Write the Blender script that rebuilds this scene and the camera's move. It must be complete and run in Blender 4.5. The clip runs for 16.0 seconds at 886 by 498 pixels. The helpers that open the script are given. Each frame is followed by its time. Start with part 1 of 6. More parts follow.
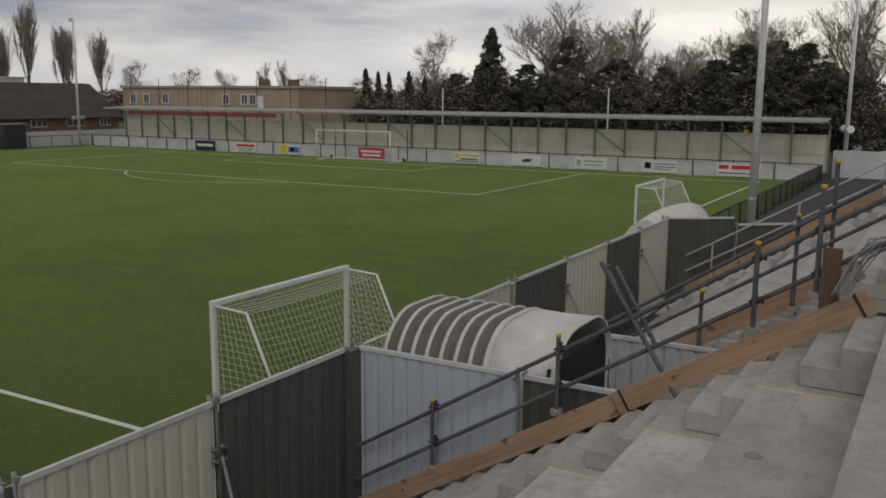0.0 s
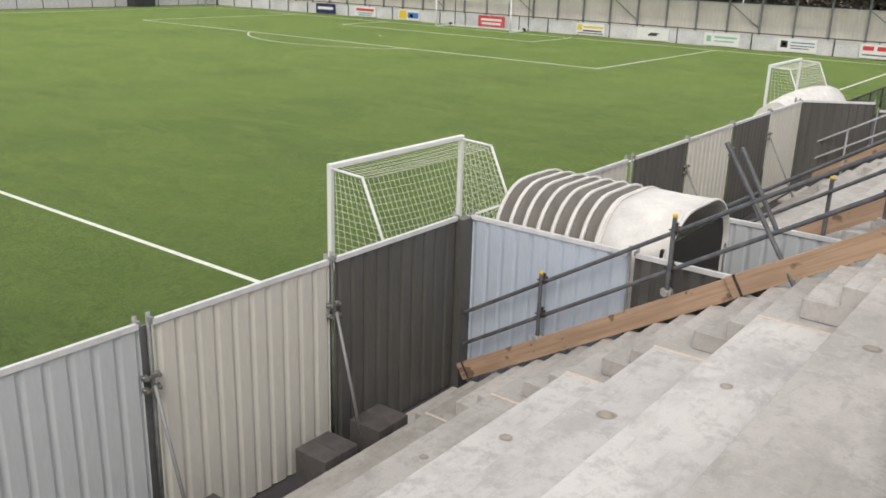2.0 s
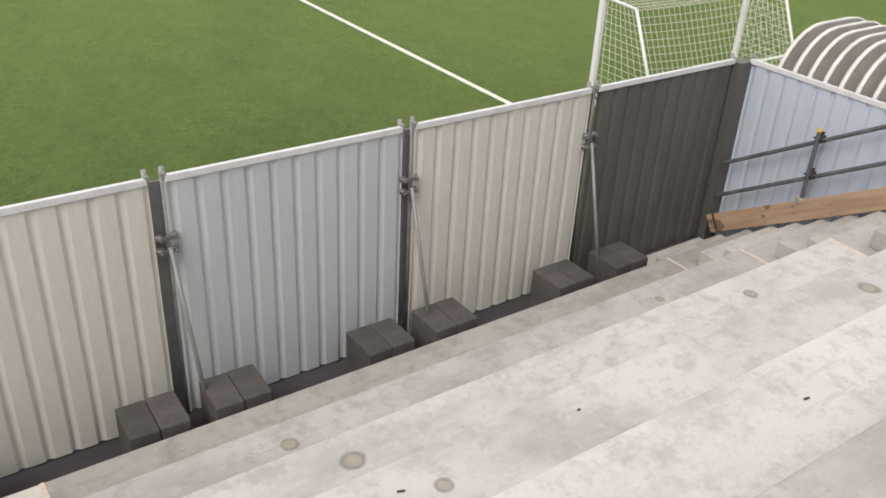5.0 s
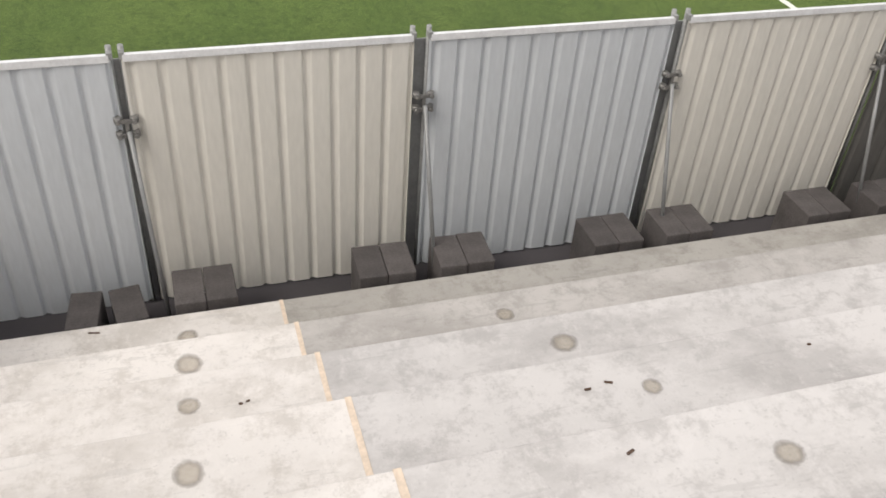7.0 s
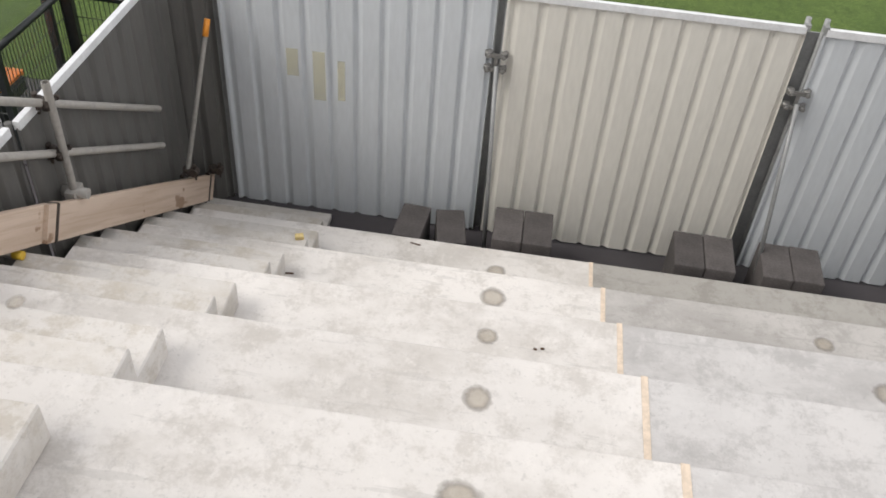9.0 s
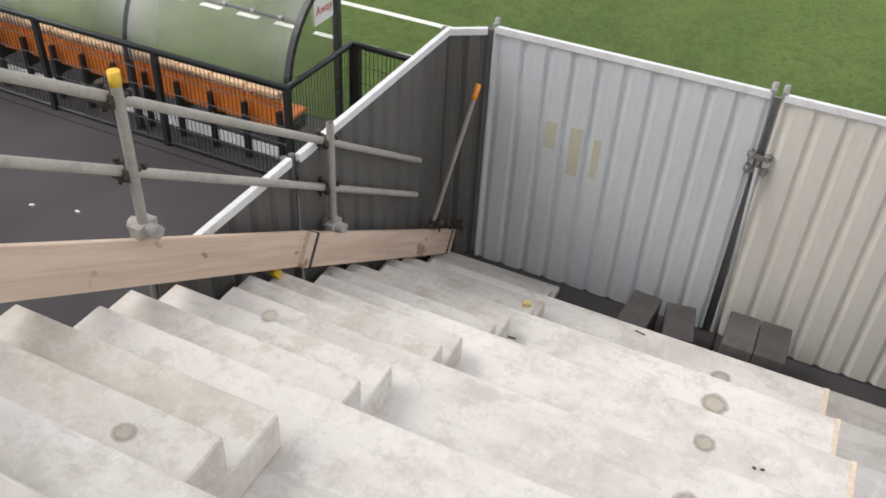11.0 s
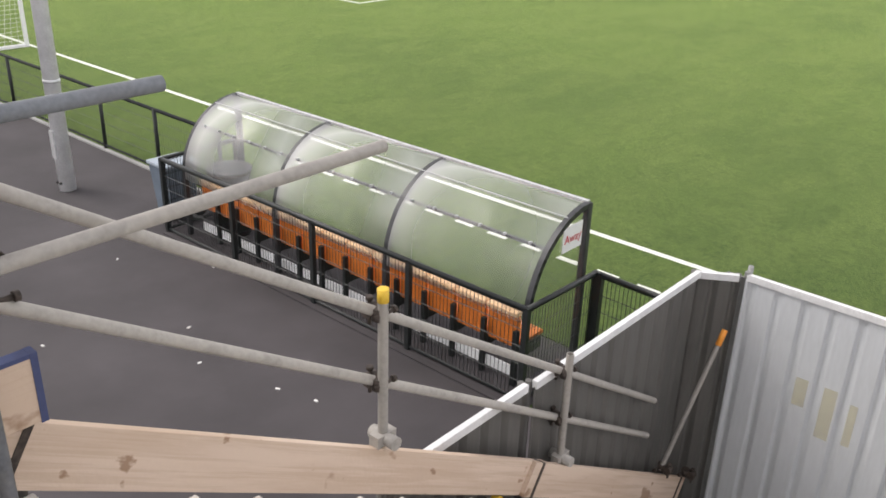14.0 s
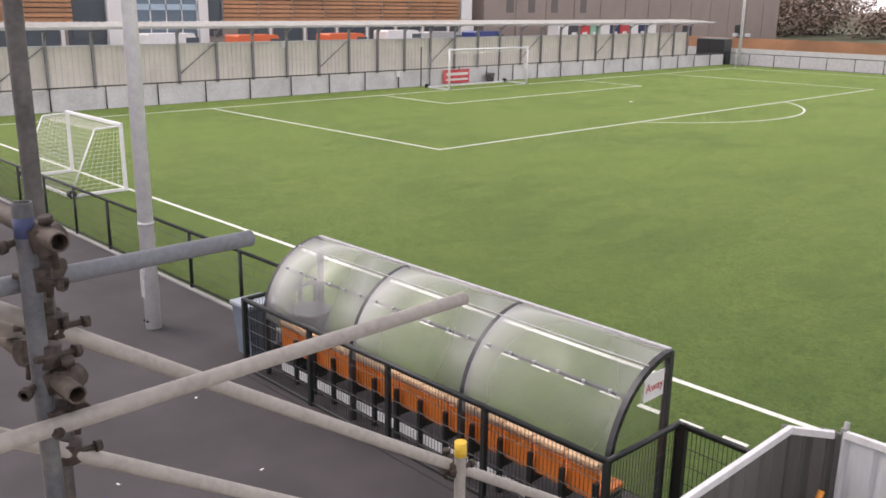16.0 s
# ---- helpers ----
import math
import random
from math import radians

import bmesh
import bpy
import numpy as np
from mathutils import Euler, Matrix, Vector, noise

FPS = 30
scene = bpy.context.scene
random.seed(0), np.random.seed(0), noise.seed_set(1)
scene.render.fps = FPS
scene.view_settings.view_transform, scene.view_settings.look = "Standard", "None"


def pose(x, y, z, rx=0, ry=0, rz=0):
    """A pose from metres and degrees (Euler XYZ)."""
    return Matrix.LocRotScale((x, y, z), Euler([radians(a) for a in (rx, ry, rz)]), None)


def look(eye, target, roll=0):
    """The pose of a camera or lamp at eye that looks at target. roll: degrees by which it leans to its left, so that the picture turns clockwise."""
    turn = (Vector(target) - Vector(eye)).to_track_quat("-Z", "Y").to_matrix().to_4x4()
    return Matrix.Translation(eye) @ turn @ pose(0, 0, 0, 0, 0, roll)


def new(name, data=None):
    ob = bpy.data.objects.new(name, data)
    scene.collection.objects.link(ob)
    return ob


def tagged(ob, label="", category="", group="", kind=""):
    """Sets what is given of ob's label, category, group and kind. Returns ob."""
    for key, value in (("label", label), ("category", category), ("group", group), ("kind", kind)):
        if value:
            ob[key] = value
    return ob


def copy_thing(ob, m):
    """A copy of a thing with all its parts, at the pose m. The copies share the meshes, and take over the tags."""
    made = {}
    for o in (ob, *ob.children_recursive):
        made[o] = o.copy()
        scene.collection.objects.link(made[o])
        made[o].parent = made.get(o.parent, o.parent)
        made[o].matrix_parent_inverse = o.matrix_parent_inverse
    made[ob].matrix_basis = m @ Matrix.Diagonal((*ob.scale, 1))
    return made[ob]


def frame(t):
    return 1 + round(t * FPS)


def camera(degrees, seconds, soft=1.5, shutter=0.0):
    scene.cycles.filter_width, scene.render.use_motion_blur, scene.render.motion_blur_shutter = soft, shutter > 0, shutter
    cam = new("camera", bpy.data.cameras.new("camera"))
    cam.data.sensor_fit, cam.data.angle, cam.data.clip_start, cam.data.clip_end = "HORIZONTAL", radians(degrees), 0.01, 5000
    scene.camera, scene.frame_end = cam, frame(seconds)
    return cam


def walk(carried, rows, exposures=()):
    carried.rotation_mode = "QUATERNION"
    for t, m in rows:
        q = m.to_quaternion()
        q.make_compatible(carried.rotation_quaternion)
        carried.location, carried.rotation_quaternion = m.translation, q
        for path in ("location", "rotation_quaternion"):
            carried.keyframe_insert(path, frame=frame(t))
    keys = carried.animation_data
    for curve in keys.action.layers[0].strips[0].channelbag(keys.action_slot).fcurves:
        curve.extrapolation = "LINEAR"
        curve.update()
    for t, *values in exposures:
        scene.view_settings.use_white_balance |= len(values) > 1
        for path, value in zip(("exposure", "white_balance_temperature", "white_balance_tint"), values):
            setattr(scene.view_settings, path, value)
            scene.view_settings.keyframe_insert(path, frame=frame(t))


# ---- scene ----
cam = camera(53.18, 16.0, soft=1.7)
PATH = [
    (0.0, pose(-9.269, -10.754, 5.305, 80.190, -0.430, -59.967)),
    (0.5, pose(-9.267, -10.750, 5.300, 78.102, -0.592, -58.488)),
    (1.0, pose(-9.285, -10.737, 5.291, 75.914, -0.869, -56.409)),
    (1.5, pose(-9.291, -10.722, 5.291, 73.886, -1.292, -54.342)),
    (2.0, pose(-9.283, -10.726, 5.273, 71.866, -1.681, -52.262)),
    (2.5, pose(-9.300, -10.730, 5.256, 69.700, -1.891, -50.199)),
    (3.0, pose(-9.302, -10.720, 5.270, 67.472, -1.910, -47.886)),
    (5.5, pose(-9.360, -10.667, 5.142, 58.599, -3.054, -30.847)),
    (6.0, pose(-9.384, -10.661, 5.145, 56.037, -3.258, -26.816)),
    (6.5, pose(-9.399, -10.659, 5.146, 53.867, -3.495, -22.148)),
    (7.0, pose(-9.417, -10.651, 5.139, 52.289, -3.640, -16.750)),
    (7.5, pose(-9.441, -10.653, 5.131, 51.063, -3.620, -10.868)),
    (8.0, pose(-9.476, -10.656, 5.123, 49.939, -3.560, -4.925)),
    (8.5, pose(-9.527, -10.634, 5.089, 49.057, -3.496, 1.565)),
    (9.0, pose(-9.573, -10.627, 5.084, 48.616, -3.610, 7.943)),
    (11.5, pose(-9.675, -10.704, 5.128, 54.044, -2.537, 28.591)),
    (12.0, pose(-9.694, -10.716, 5.147, 55.948, -2.428, 31.674)),
    (12.5, pose(-9.710, -10.714, 5.153, 58.202, -2.386, 34.468)),
    (13.0, pose(-9.725, -10.707, 5.171, 60.846, -2.328, 36.771)),
    (13.5, pose(-9.744, -10.711, 5.182, 63.320, -2.076, 39.221)),
    (14.0, pose(-9.759, -10.712, 5.193, 65.536, -1.705, 41.399)),
    (14.5, pose(-9.768, -10.702, 5.213, 67.860, -1.642, 42.813)),
    (15.0, pose(-9.773, -10.700, 5.221, 70.144, -1.461, 43.980)),
    (15.5, pose(-9.791, -10.690, 5.224, 72.512, -1.185, 45.110)),
    (16.0, pose(-9.800, -10.696, 5.227, 74.469, -0.782, 46.243)),
]

# exposure follows the phone's automatic metering
EXPOSURES = [(0.0, -1.2, 6650, 10), (0.5, -0.85, 6650, 10), (1.0, -0.22, 6600, 10), (1.5, 0.15, 6600, 10), (2.0, 0.32, 6650, 10), (2.5, 0.40, 6700, 10), (3.0, 0.43, 6750, 10),
             (5.5, 0.47, 6750, 11), (7.0, 0.53, 6700, 11), (9.0, 0.52, 6500, 10), (12.5, 0.58, 6500, 11), (13.5, 0.67, 6550, 12), (14.5, 0.76, 6650, 15),
             (15.5, 0.84, 6650, 18), (16.0, 0.55, 6650, 20)]
walk(cam, PATH, EXPOSURES)

# ---------------------------------------------------------------- world and light
world = bpy.data.worlds.new("overcast_sky")
scene.world = world
world.use_nodes = True
wn, wl = world.node_tree.nodes, world.node_tree.links
wn.clear()
w_out = wn.new("ShaderNodeOutputWorld")
w_bg = wn.new("ShaderNodeBackground")
w_sky = wn.new("ShaderNodeTexSky")
w_sky.sky_type = "NISHITA"
w_sky.sun_disc = False
w_sky.sun_elevation = radians(48)
w_sky.sun_rotation = radians(247)
w_tc = wn.new("ShaderNodeTexCoord")
w_map = wn.new("ShaderNodeMapping")
w_map.inputs["Scale"].default_value = (1.4, 1.4, 7.0)
w_noise = wn.new("ShaderNodeTexNoise")
w_noise.inputs["Scale"].default_value = 1.6
w_noise.inputs["Detail"].default_value = 6.0
w_noise.inputs["Roughness"].default_value = 0.52
w_noise.inputs["Distortion"].default_value = 0.35
w_ramp = wn.new("ShaderNodeValToRGB")
w_ramp.color_ramp.elements[0].position = 0.36
w_ramp.color_ramp.elements[0].color = (0.36, 0.38, 0.44, 1)
w_ramp.color_ramp.elements[1].position = 0.66
w_ramp.color_ramp.elements[1].color = (1.0, 0.96, 0.90, 1)
w_mul = wn.new("ShaderNodeVectorMath")
w_mul.operation = "SCALE"
w_mul.inputs["Scale"].default_value = 0.10
w_mix = wn.new("ShaderNodeMix")
w_mix.data_type = "RGBA"
w_mix.inputs[0].default_value = 0.92
w_sep = wn.new("ShaderNodeSeparateXYZ")
w_grad = wn.new("ShaderNodeMapRange")
w_grad.inputs["From Min"].default_value, w_grad.inputs["From Max"].default_value = 0.0, 0.38
w_grad.inputs["To Min"].default_value, w_grad.inputs["To Max"].default_value = 1.8, 0.92
w_lift = wn.new("ShaderNodeVectorMath")
w_lift.operation = "SCALE"
wl.new(w_tc.outputs["Generated"], w_sep.inputs[0])
wl.new(w_sep.outputs["Z"], w_grad.inputs["Value"])
wl.new(w_ramp.outputs["Color"], w_lift.inputs[0])
wl.new(w_grad.outputs["Result"], w_lift.inputs["Scale"])
w_bg.inputs["Strength"].default_value = 1.15
wl.new(w_tc.outputs["Generated"], w_map.inputs["Vector"])
wl.new(w_map.outputs["Vector"], w_noise.inputs["Vector"])
wl.new(w_noise.outputs["Fac"], w_ramp.inputs["Fac"])
wl.new(w_sky.outputs["Color"], w_mul.inputs[0])
wl.new(w_mul.outputs["Vector"], w_mix.inputs[6])
# the cloud is thinner, and so brighter, on the sun's side
w_dot = wn.new("ShaderNodeVectorMath")
w_dot.operation = "DOT_PRODUCT"
w_dot.inputs[1].default_value = (0.93, 0.10, 0.36)
w_side = wn.new("ShaderNodeMapRange")
w_side.interpolation_type = "SMOOTHSTEP"
w_side.inputs["From Min"].default_value, w_side.inputs["From Max"].default_value = 0.2, 1.0
w_side.inputs["To Min"].default_value, w_side.inputs["To Max"].default_value = 0.92, 1.28
w_thin = wn.new("ShaderNodeVectorMath")
w_thin.operation = "SCALE"
wl.new(w_tc.outputs["Generated"], w_dot.inputs[0])
wl.new(w_dot.outputs["Value"], w_side.inputs["Value"])
wl.new(w_lift.outputs["Vector"], w_thin.inputs[0])
wl.new(w_side.outputs["Result"], w_thin.inputs["Scale"])
wl.new(w_thin.outputs["Vector"], w_mix.inputs[7])
wl.new(w_mix.outputs[2], w_bg.inputs["Color"])
wl.new(w_bg.outputs["Background"], w_out.inputs["Surface"])

sun = new("sun", bpy.data.lights.new("sun", "SUN"))
sun.data.energy = 1.5
sun.data.angle = radians(32)
sun.data.color = (1.0, 0.96, 0.9)
sun.matrix_world = look((-30, -13, 36), (0, 0, 0))


# ---------------------------------------------------------------- materials
def mat(name, color, rough=0.6, metal=0.0, var=0.12, scale=6.0, fine=60.0, bump=0.0, dark=None, rand=0.0,
        stain=0.0, stain_scale=1.2, stain_color=None, alpha=1.0, transmission=0.0, stretch=(1, 1, 1), coords="Object", spots=0.0):
    """A procedural surface: base colour varied by a broad and a fine noise, a stain layer, fine relief."""
    m = bpy.data.materials.new(name)
    m.use_nodes = True
    n, l = m.node_tree.nodes, m.node_tree.links
    b = n["Principled BSDF"]
    tc = n.new("ShaderNodeTexCoord")
    mp = n.new("ShaderNodeMapping")
    mp.inputs["Scale"].default_value = stretch
    l.new(tc.outputs[coords], mp.inputs["Vector"])
    broad = n.new("ShaderNodeTexNoise")
    broad.inputs["Scale"].default_value = scale
    broad.inputs["Detail"].default_value = 5.0
    small = n.new("ShaderNodeTexNoise")
    small.inputs["Scale"].default_value = fine
    small.inputs["Detail"].default_value = 3.0
    l.new(mp.outputs["Vector"], broad.inputs["Vector"])
    l.new(mp.outputs["Vector"], small.inputs["Vector"])
    add = n.new("ShaderNodeMath")
    add.operation = "MULTIPLY_ADD"
    add.inputs[1].default_value = 0.6
    l.new(broad.outputs["Fac"], add.inputs[0])
    sm = n.new("ShaderNodeMath")
    sm.operation = "MULTIPLY"
    sm.inputs[1].default_value = 0.4
    l.new(small.outputs["Fac"], sm.inputs[0])
    l.new(sm.outputs[0], add.inputs[2])
    ramp = n.new("ShaderNodeValToRGB")
    lo = dark or tuple(c * (1 - 2 * var) for c in color)
    hi = tuple(min(1.0, c * (1 + var)) for c in color)
    ramp.color_ramp.elements[0].position, ramp.color_ramp.elements[1].position = 0.33, 0.64
    ramp.color_ramp.elements[0].color, ramp.color_ramp.elements[1].color = (*lo, 1), (*hi, 1)
    l.new(add.outputs[0], ramp.inputs["Fac"])
    col = ramp.outputs["Color"]
    if stain:
        st = n.new("ShaderNodeTexNoise")
        st.inputs["Scale"].default_value = stain_scale
        st.inputs["Detail"].default_value = 8.0
        st.inputs["Roughness"].default_value = 0.62
        l.new(mp.outputs["Vector"], st.inputs["Vector"])
        sr = n.new("ShaderNodeValToRGB")
        sr.color_ramp.elements[0].position, sr.color_ramp.elements[1].position = 0.48, 0.68
        sr.color_ramp.elements[0].color, sr.color_ramp.elements[1].color = (0, 0, 0, 1), (stain, stain, stain, 1)
        l.new(st.outputs["Fac"], sr.inputs["Fac"])
        mx = n.new("ShaderNodeMix")
        mx.data_type = "RGBA"
        l.new(sr.outputs["Color"], mx.inputs[0])
        l.new(col, mx.inputs[6])
        mx.inputs[7].default_value = (*(stain_color or tuple(c * 0.5 for c in color)), 1)
        col = mx.outputs[2]
    if spots:
        sp = n.new("ShaderNodeTexNoise")
        sp.inputs["Scale"].default_value = 11.0
        sp.inputs["Detail"].default_value = 10.0
        sp.inputs["Roughness"].default_value = 0.72
        l.new(mp.outputs["Vector"], sp.inputs["Vector"])
        pr = n.new("ShaderNodeValToRGB")
        pr.color_ramp.elements[0].position, pr.color_ramp.elements[1].position = 0.56, 0.72
        pr.color_ramp.elements[0].color, pr.color_ramp.elements[1].color = (1, 1, 1, 1), (1 - spots, 1 - spots, 1 - spots, 1)
        l.new(sp.outputs["Fac"], pr.inputs["Fac"])
        pm = n.new("ShaderNodeMix")
        pm.data_type, pm.blend_type = "RGBA", "MULTIPLY"
        pm.inputs[0].default_value = 1.0
        l.new(col, pm.inputs[6])
        l.new(pr.outputs["Color"], pm.inputs[7])
        col = pm.outputs[2]
    if rand:
        oi = n.new("ShaderNodeObjectInfo")
        hs = n.new("ShaderNodeHueSaturation")
        mr = n.new("ShaderNodeMapRange")
        mr.inputs["To Min"].default_value, mr.inputs["To Max"].default_value = 1 - rand, 1 + rand
        l.new(oi.outputs["Random"], mr.inputs["Value"])
        l.new(mr.outputs["Result"], hs.inputs["Value"])
        l.new(col, hs.inputs["Color"])
        col = hs.outputs["Color"]
    l.new(col, b.inputs["Base Color"])
    b.inputs["Roughness"].default_value = rough
    b.inputs["Metallic"].default_value = metal
    b.inputs["Alpha"].default_value = alpha
    b.inputs["Transmission Weight"].default_value = transmission
    if bump:
        bp = n.new("ShaderNodeBump")
        bp.inputs["Strength"].default_value = bump
        bp.inputs["Distance"].default_value = 0.01
        l.new(add.outputs[0], bp.inputs["Height"])
        l.new(bp.outputs["Normal"], b.inputs["Normal"])
    return m


def layered(name, base, layers, rough=0.85, bump=0.25, bump_scale=45.0, rand=0.0, sheen=0.0, sheen_tint=(1, 1, 1)):
    """A surface of one base colour with soft-edged layers over it: (scale, roughness, from, to, colour, weight, stretch).
    Each object carries its own stretch of the pattern."""
    m = bpy.data.materials.new(name)
    m.use_nodes = True
    n, l = m.node_tree.nodes, m.node_tree.links
    b = n["Principled BSDF"]
    tc, oi = n.new("ShaderNodeTexCoord"), n.new("ShaderNodeObjectInfo")
    off = n.new("ShaderNodeVectorMath")
    off.operation = "MULTIPLY_ADD"
    off.inputs[1].default_value = (37.0, 53.0, 29.0)
    l.new(oi.outputs["Random"], off.inputs[0])
    l.new(tc.outputs["Object"], off.inputs[2])
    rgb = n.new("ShaderNodeRGB")
    rgb.outputs[0].default_value = (*base, 1)
    col = rgb.outputs[0]
    for scale, rgh, lo, hi, tone, weight, stretch in layers:
        mp = n.new("ShaderNodeMapping")
        mp.inputs["Scale"].default_value = stretch
        mp.inputs["Location"].default_value = (scale * 1.7, scale * 0.3, scale)
        tx = n.new("ShaderNodeTexNoise")
        tx.inputs["Scale"].default_value = scale
        tx.inputs["Detail"].default_value = 9.0
        tx.inputs["Roughness"].default_value = rgh
        mr = n.new("ShaderNodeMapRange")
        mr.interpolation_type = "SMOOTHSTEP"
        mr.inputs["From Min"].default_value, mr.inputs["From Max"].default_value = lo, hi
        mr.inputs["To Max"].default_value = weight
        mx = n.new("ShaderNodeMix")
        mx.data_type = "RGBA"
        mx.inputs[7].default_value = (*tone, 1)
        l.new(off.outputs["Vector"], mp.inputs["Vector"])
        l.new(mp.outputs["Vector"], tx.inputs["Vector"])
        l.new(tx.outputs["Fac"], mr.inputs["Value"])
        l.new(mr.outputs["Result"], mx.inputs[0])
        l.new(col, mx.inputs[6])
        col = mx.outputs[2]
    if rand:
        hs, rr = n.new("ShaderNodeHueSaturation"), n.new("ShaderNodeMapRange")
        rr.inputs["To Min"].default_value, rr.inputs["To Max"].default_value = 1 - rand, 1 + rand
        l.new(oi.outputs["Random"], rr.inputs["Value"])
        l.new(rr.outputs["Result"], hs.inputs["Value"])
        l.new(col, hs.inputs["Color"])
        col = hs.outputs["Color"]
    l.new(col, b.inputs["Base Color"])
    b.inputs["Roughness"].default_value = rough
    b.inputs["Sheen Weight"].default_value = sheen
    b.inputs["Sheen Roughness"].default_value = 0.34
    if sheen:
        lift = n.new("ShaderNodeVectorMath")
        lift.operation = "MULTIPLY"
        lift.inputs[1].default_value = sheen_tint
        l.new(col, lift.inputs[0])
        l.new(lift.outputs["Vector"], b.inputs["Sheen Tint"])
    relief = n.new("ShaderNodeTexNoise")
    relief.inputs["Scale"].default_value = bump_scale
    relief.inputs["Detail"].default_value = 5.0
    bp = n.new("ShaderNodeBump")
    bp.inputs["Strength"].default_value = bump
    bp.inputs["Distance"].default_value = 0.01
    l.new(off.outputs["Vector"], relief.inputs["Vector"])
    l.new(relief.outputs["Fac"], bp.inputs["Height"])
    l.new(bp.outputs["Normal"], b.inputs["Normal"])
    return m


ONE = (1, 1, 1)
TURF = layered("turf", (0.050, 0.088, 0.013), [
    (0.14, 0.5, 0.42, 0.62, (0.034, 0.064, 0.009), 0.7, ONE),
    (1.3, 0.6, 0.40, 0.62, (0.064, 0.102, 0.018), 0.55, (1, 0.4, 1)),
    (4.5, 0.72, 0.46, 0.62, (0.028, 0.052, 0.006), 0.45, ONE),
    (13.0, 0.75, 0.48, 0.60, (0.020, 0.042, 0.005), 0.6, ONE),
    (34.0, 0.7, 0.53, 0.63, (0.095, 0.140, 0.032), 0.6, ONE)], 0.95, 0.9, 60, 0.0, 0.48, (13.5, 11.0, 15.0))


def concrete(name, base, grime, rand=0.05, heavy=1.0):
    dk, pale = tuple(c * 0.62 for c in base), tuple(min(0.8, c * 1.12) for c in base)
    return layered(name, base, [
        (0.8, 0.55, 0.40, 0.62, pale, 0.8, ONE),
        (1.6, 0.68, 0.45, 0.64, grime, 0.62 * heavy, (0.6, 1.0, 1.0)),
        (4.6, 0.78, 0.48, 0.63, grime, 0.62 * heavy, ONE),
        (7.0, 0.80, 0.52, 0.64, pale, 0.5, (1.0, 0.7, 1.0)),
        (13.0, 0.84, 0.53, 0.65, dk, 0.42 * heavy, ONE),
        (9.0, 0.62, 0.60, 0.65, dk, 0.3, (0.22, 1.6, 1.0)),
        (48.0, 0.5, 0.64, 0.70, dk, 0.4, ONE)], 0.86, 0.22, 55, rand)


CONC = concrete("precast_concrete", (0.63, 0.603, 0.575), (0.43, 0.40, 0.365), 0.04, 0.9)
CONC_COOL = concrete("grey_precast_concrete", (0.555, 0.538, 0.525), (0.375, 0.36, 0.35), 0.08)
# Lowest row: grime and slab tone, with some hoarding shade in the colour.
GRIMY_SHADED = concrete("grimy_shaded_precast_concrete", (0.36, 0.345, 0.32), (0.25, 0.235, 0.21), 0.03)
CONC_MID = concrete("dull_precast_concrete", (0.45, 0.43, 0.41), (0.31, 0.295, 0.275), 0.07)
CONC_STEP = concrete("step_concrete", (0.58, 0.555, 0.525), (0.42, 0.375, 0.31), 0.05)
LINE = mat("line_fibre", (0.75, 0.78, 0.70), 0.9, var=0.1, fine=120)
TARMAC = mat("tarmac", (0.060, 0.054, 0.058), 0.85, var=0.18, scale=0.8, fine=160, bump=0.35, stain=0.4, stain_scale=0.5)
EARTH = mat("far_ground", (0.10, 0.11, 0.06), 0.95, var=0.3, scale=0.08, fine=2)
FILLER = mat("joint_filler", (0.66, 0.55, 0.44), 0.9, var=0.1, scale=20)
WALLCONC = mat("block_concrete", (0.36, 0.36, 0.35), 0.9, var=0.15, scale=1.0, bump=0.2)
GREYWALL = mat("grey_terrace_wall", (0.66, 0.665, 0.67), 0.85, var=0.1, scale=0.6, fine=8, stain=0.3, stain_scale=0.7)
PALEBLUE = mat("pale_blue_coated_steel", (0.51, 0.57, 0.66), 0.38, var=0.05, scale=3, fine=30, stretch=(1, 1, 0.2), stain=0.15, stain_scale=3)
CREAM = mat("cream_coated_steel", (0.66, 0.64, 0.585), 0.42, var=0.05, scale=3, fine=30, rand=0.05, stretch=(1, 1, 0.2),
            stain=0.15, stain_scale=3)
BLUEGREY = mat("pale_blue_grey_coated_steel", (0.55, 0.578, 0.602), 0.38, var=0.05, scale=3, fine=30, rand=0.05,
               stretch=(1, 1, 0.2), stain=0.15, stain_scale=3)
DARKSHEET = mat("charcoal_coated_steel", (0.105, 0.102, 0.095), 0.5, var=0.12, scale=3, fine=30, stretch=(1, 1, 0.2))
GALV = mat("galvanised_steel", (0.56, 0.57, 0.58), 0.45, 0.35, var=0.14, scale=12, fine=80)
TUBE = mat("scaffold_tube", (0.36, 0.342, 0.315), 0.55, 0.12, var=0.12, scale=5, fine=40, rand=0.12, bump=0.08,
           stain=0.28, stain_scale=5, stain_color=(0.22, 0.19, 0.16))
BLUETUBE = mat("dark_grey_scaffold_tube", (0.105, 0.112, 0.126), 0.55, 0.15, var=0.2, scale=8, stain=0.4, stain_scale=6,
               stain_color=(0.25, 0.24, 0.22))
PALEGALV = mat("pale_galvanised_column", (0.78, 0.79, 0.80), 0.5, 0.1, var=0.08, scale=6, fine=40)
DARKTUBE = mat("dark_scaffold_tube", (0.105, 0.10, 0.097), 0.6, 0.15, var=0.2, scale=8)
BLUELEDGER = mat("blue_grey_scaffold_tube", (0.16, 0.175, 0.195), 0.55, 0.15, var=0.15, scale=8, stain=0.4, stain_scale=7, stain_color=(0.14, 0.14, 0.15))
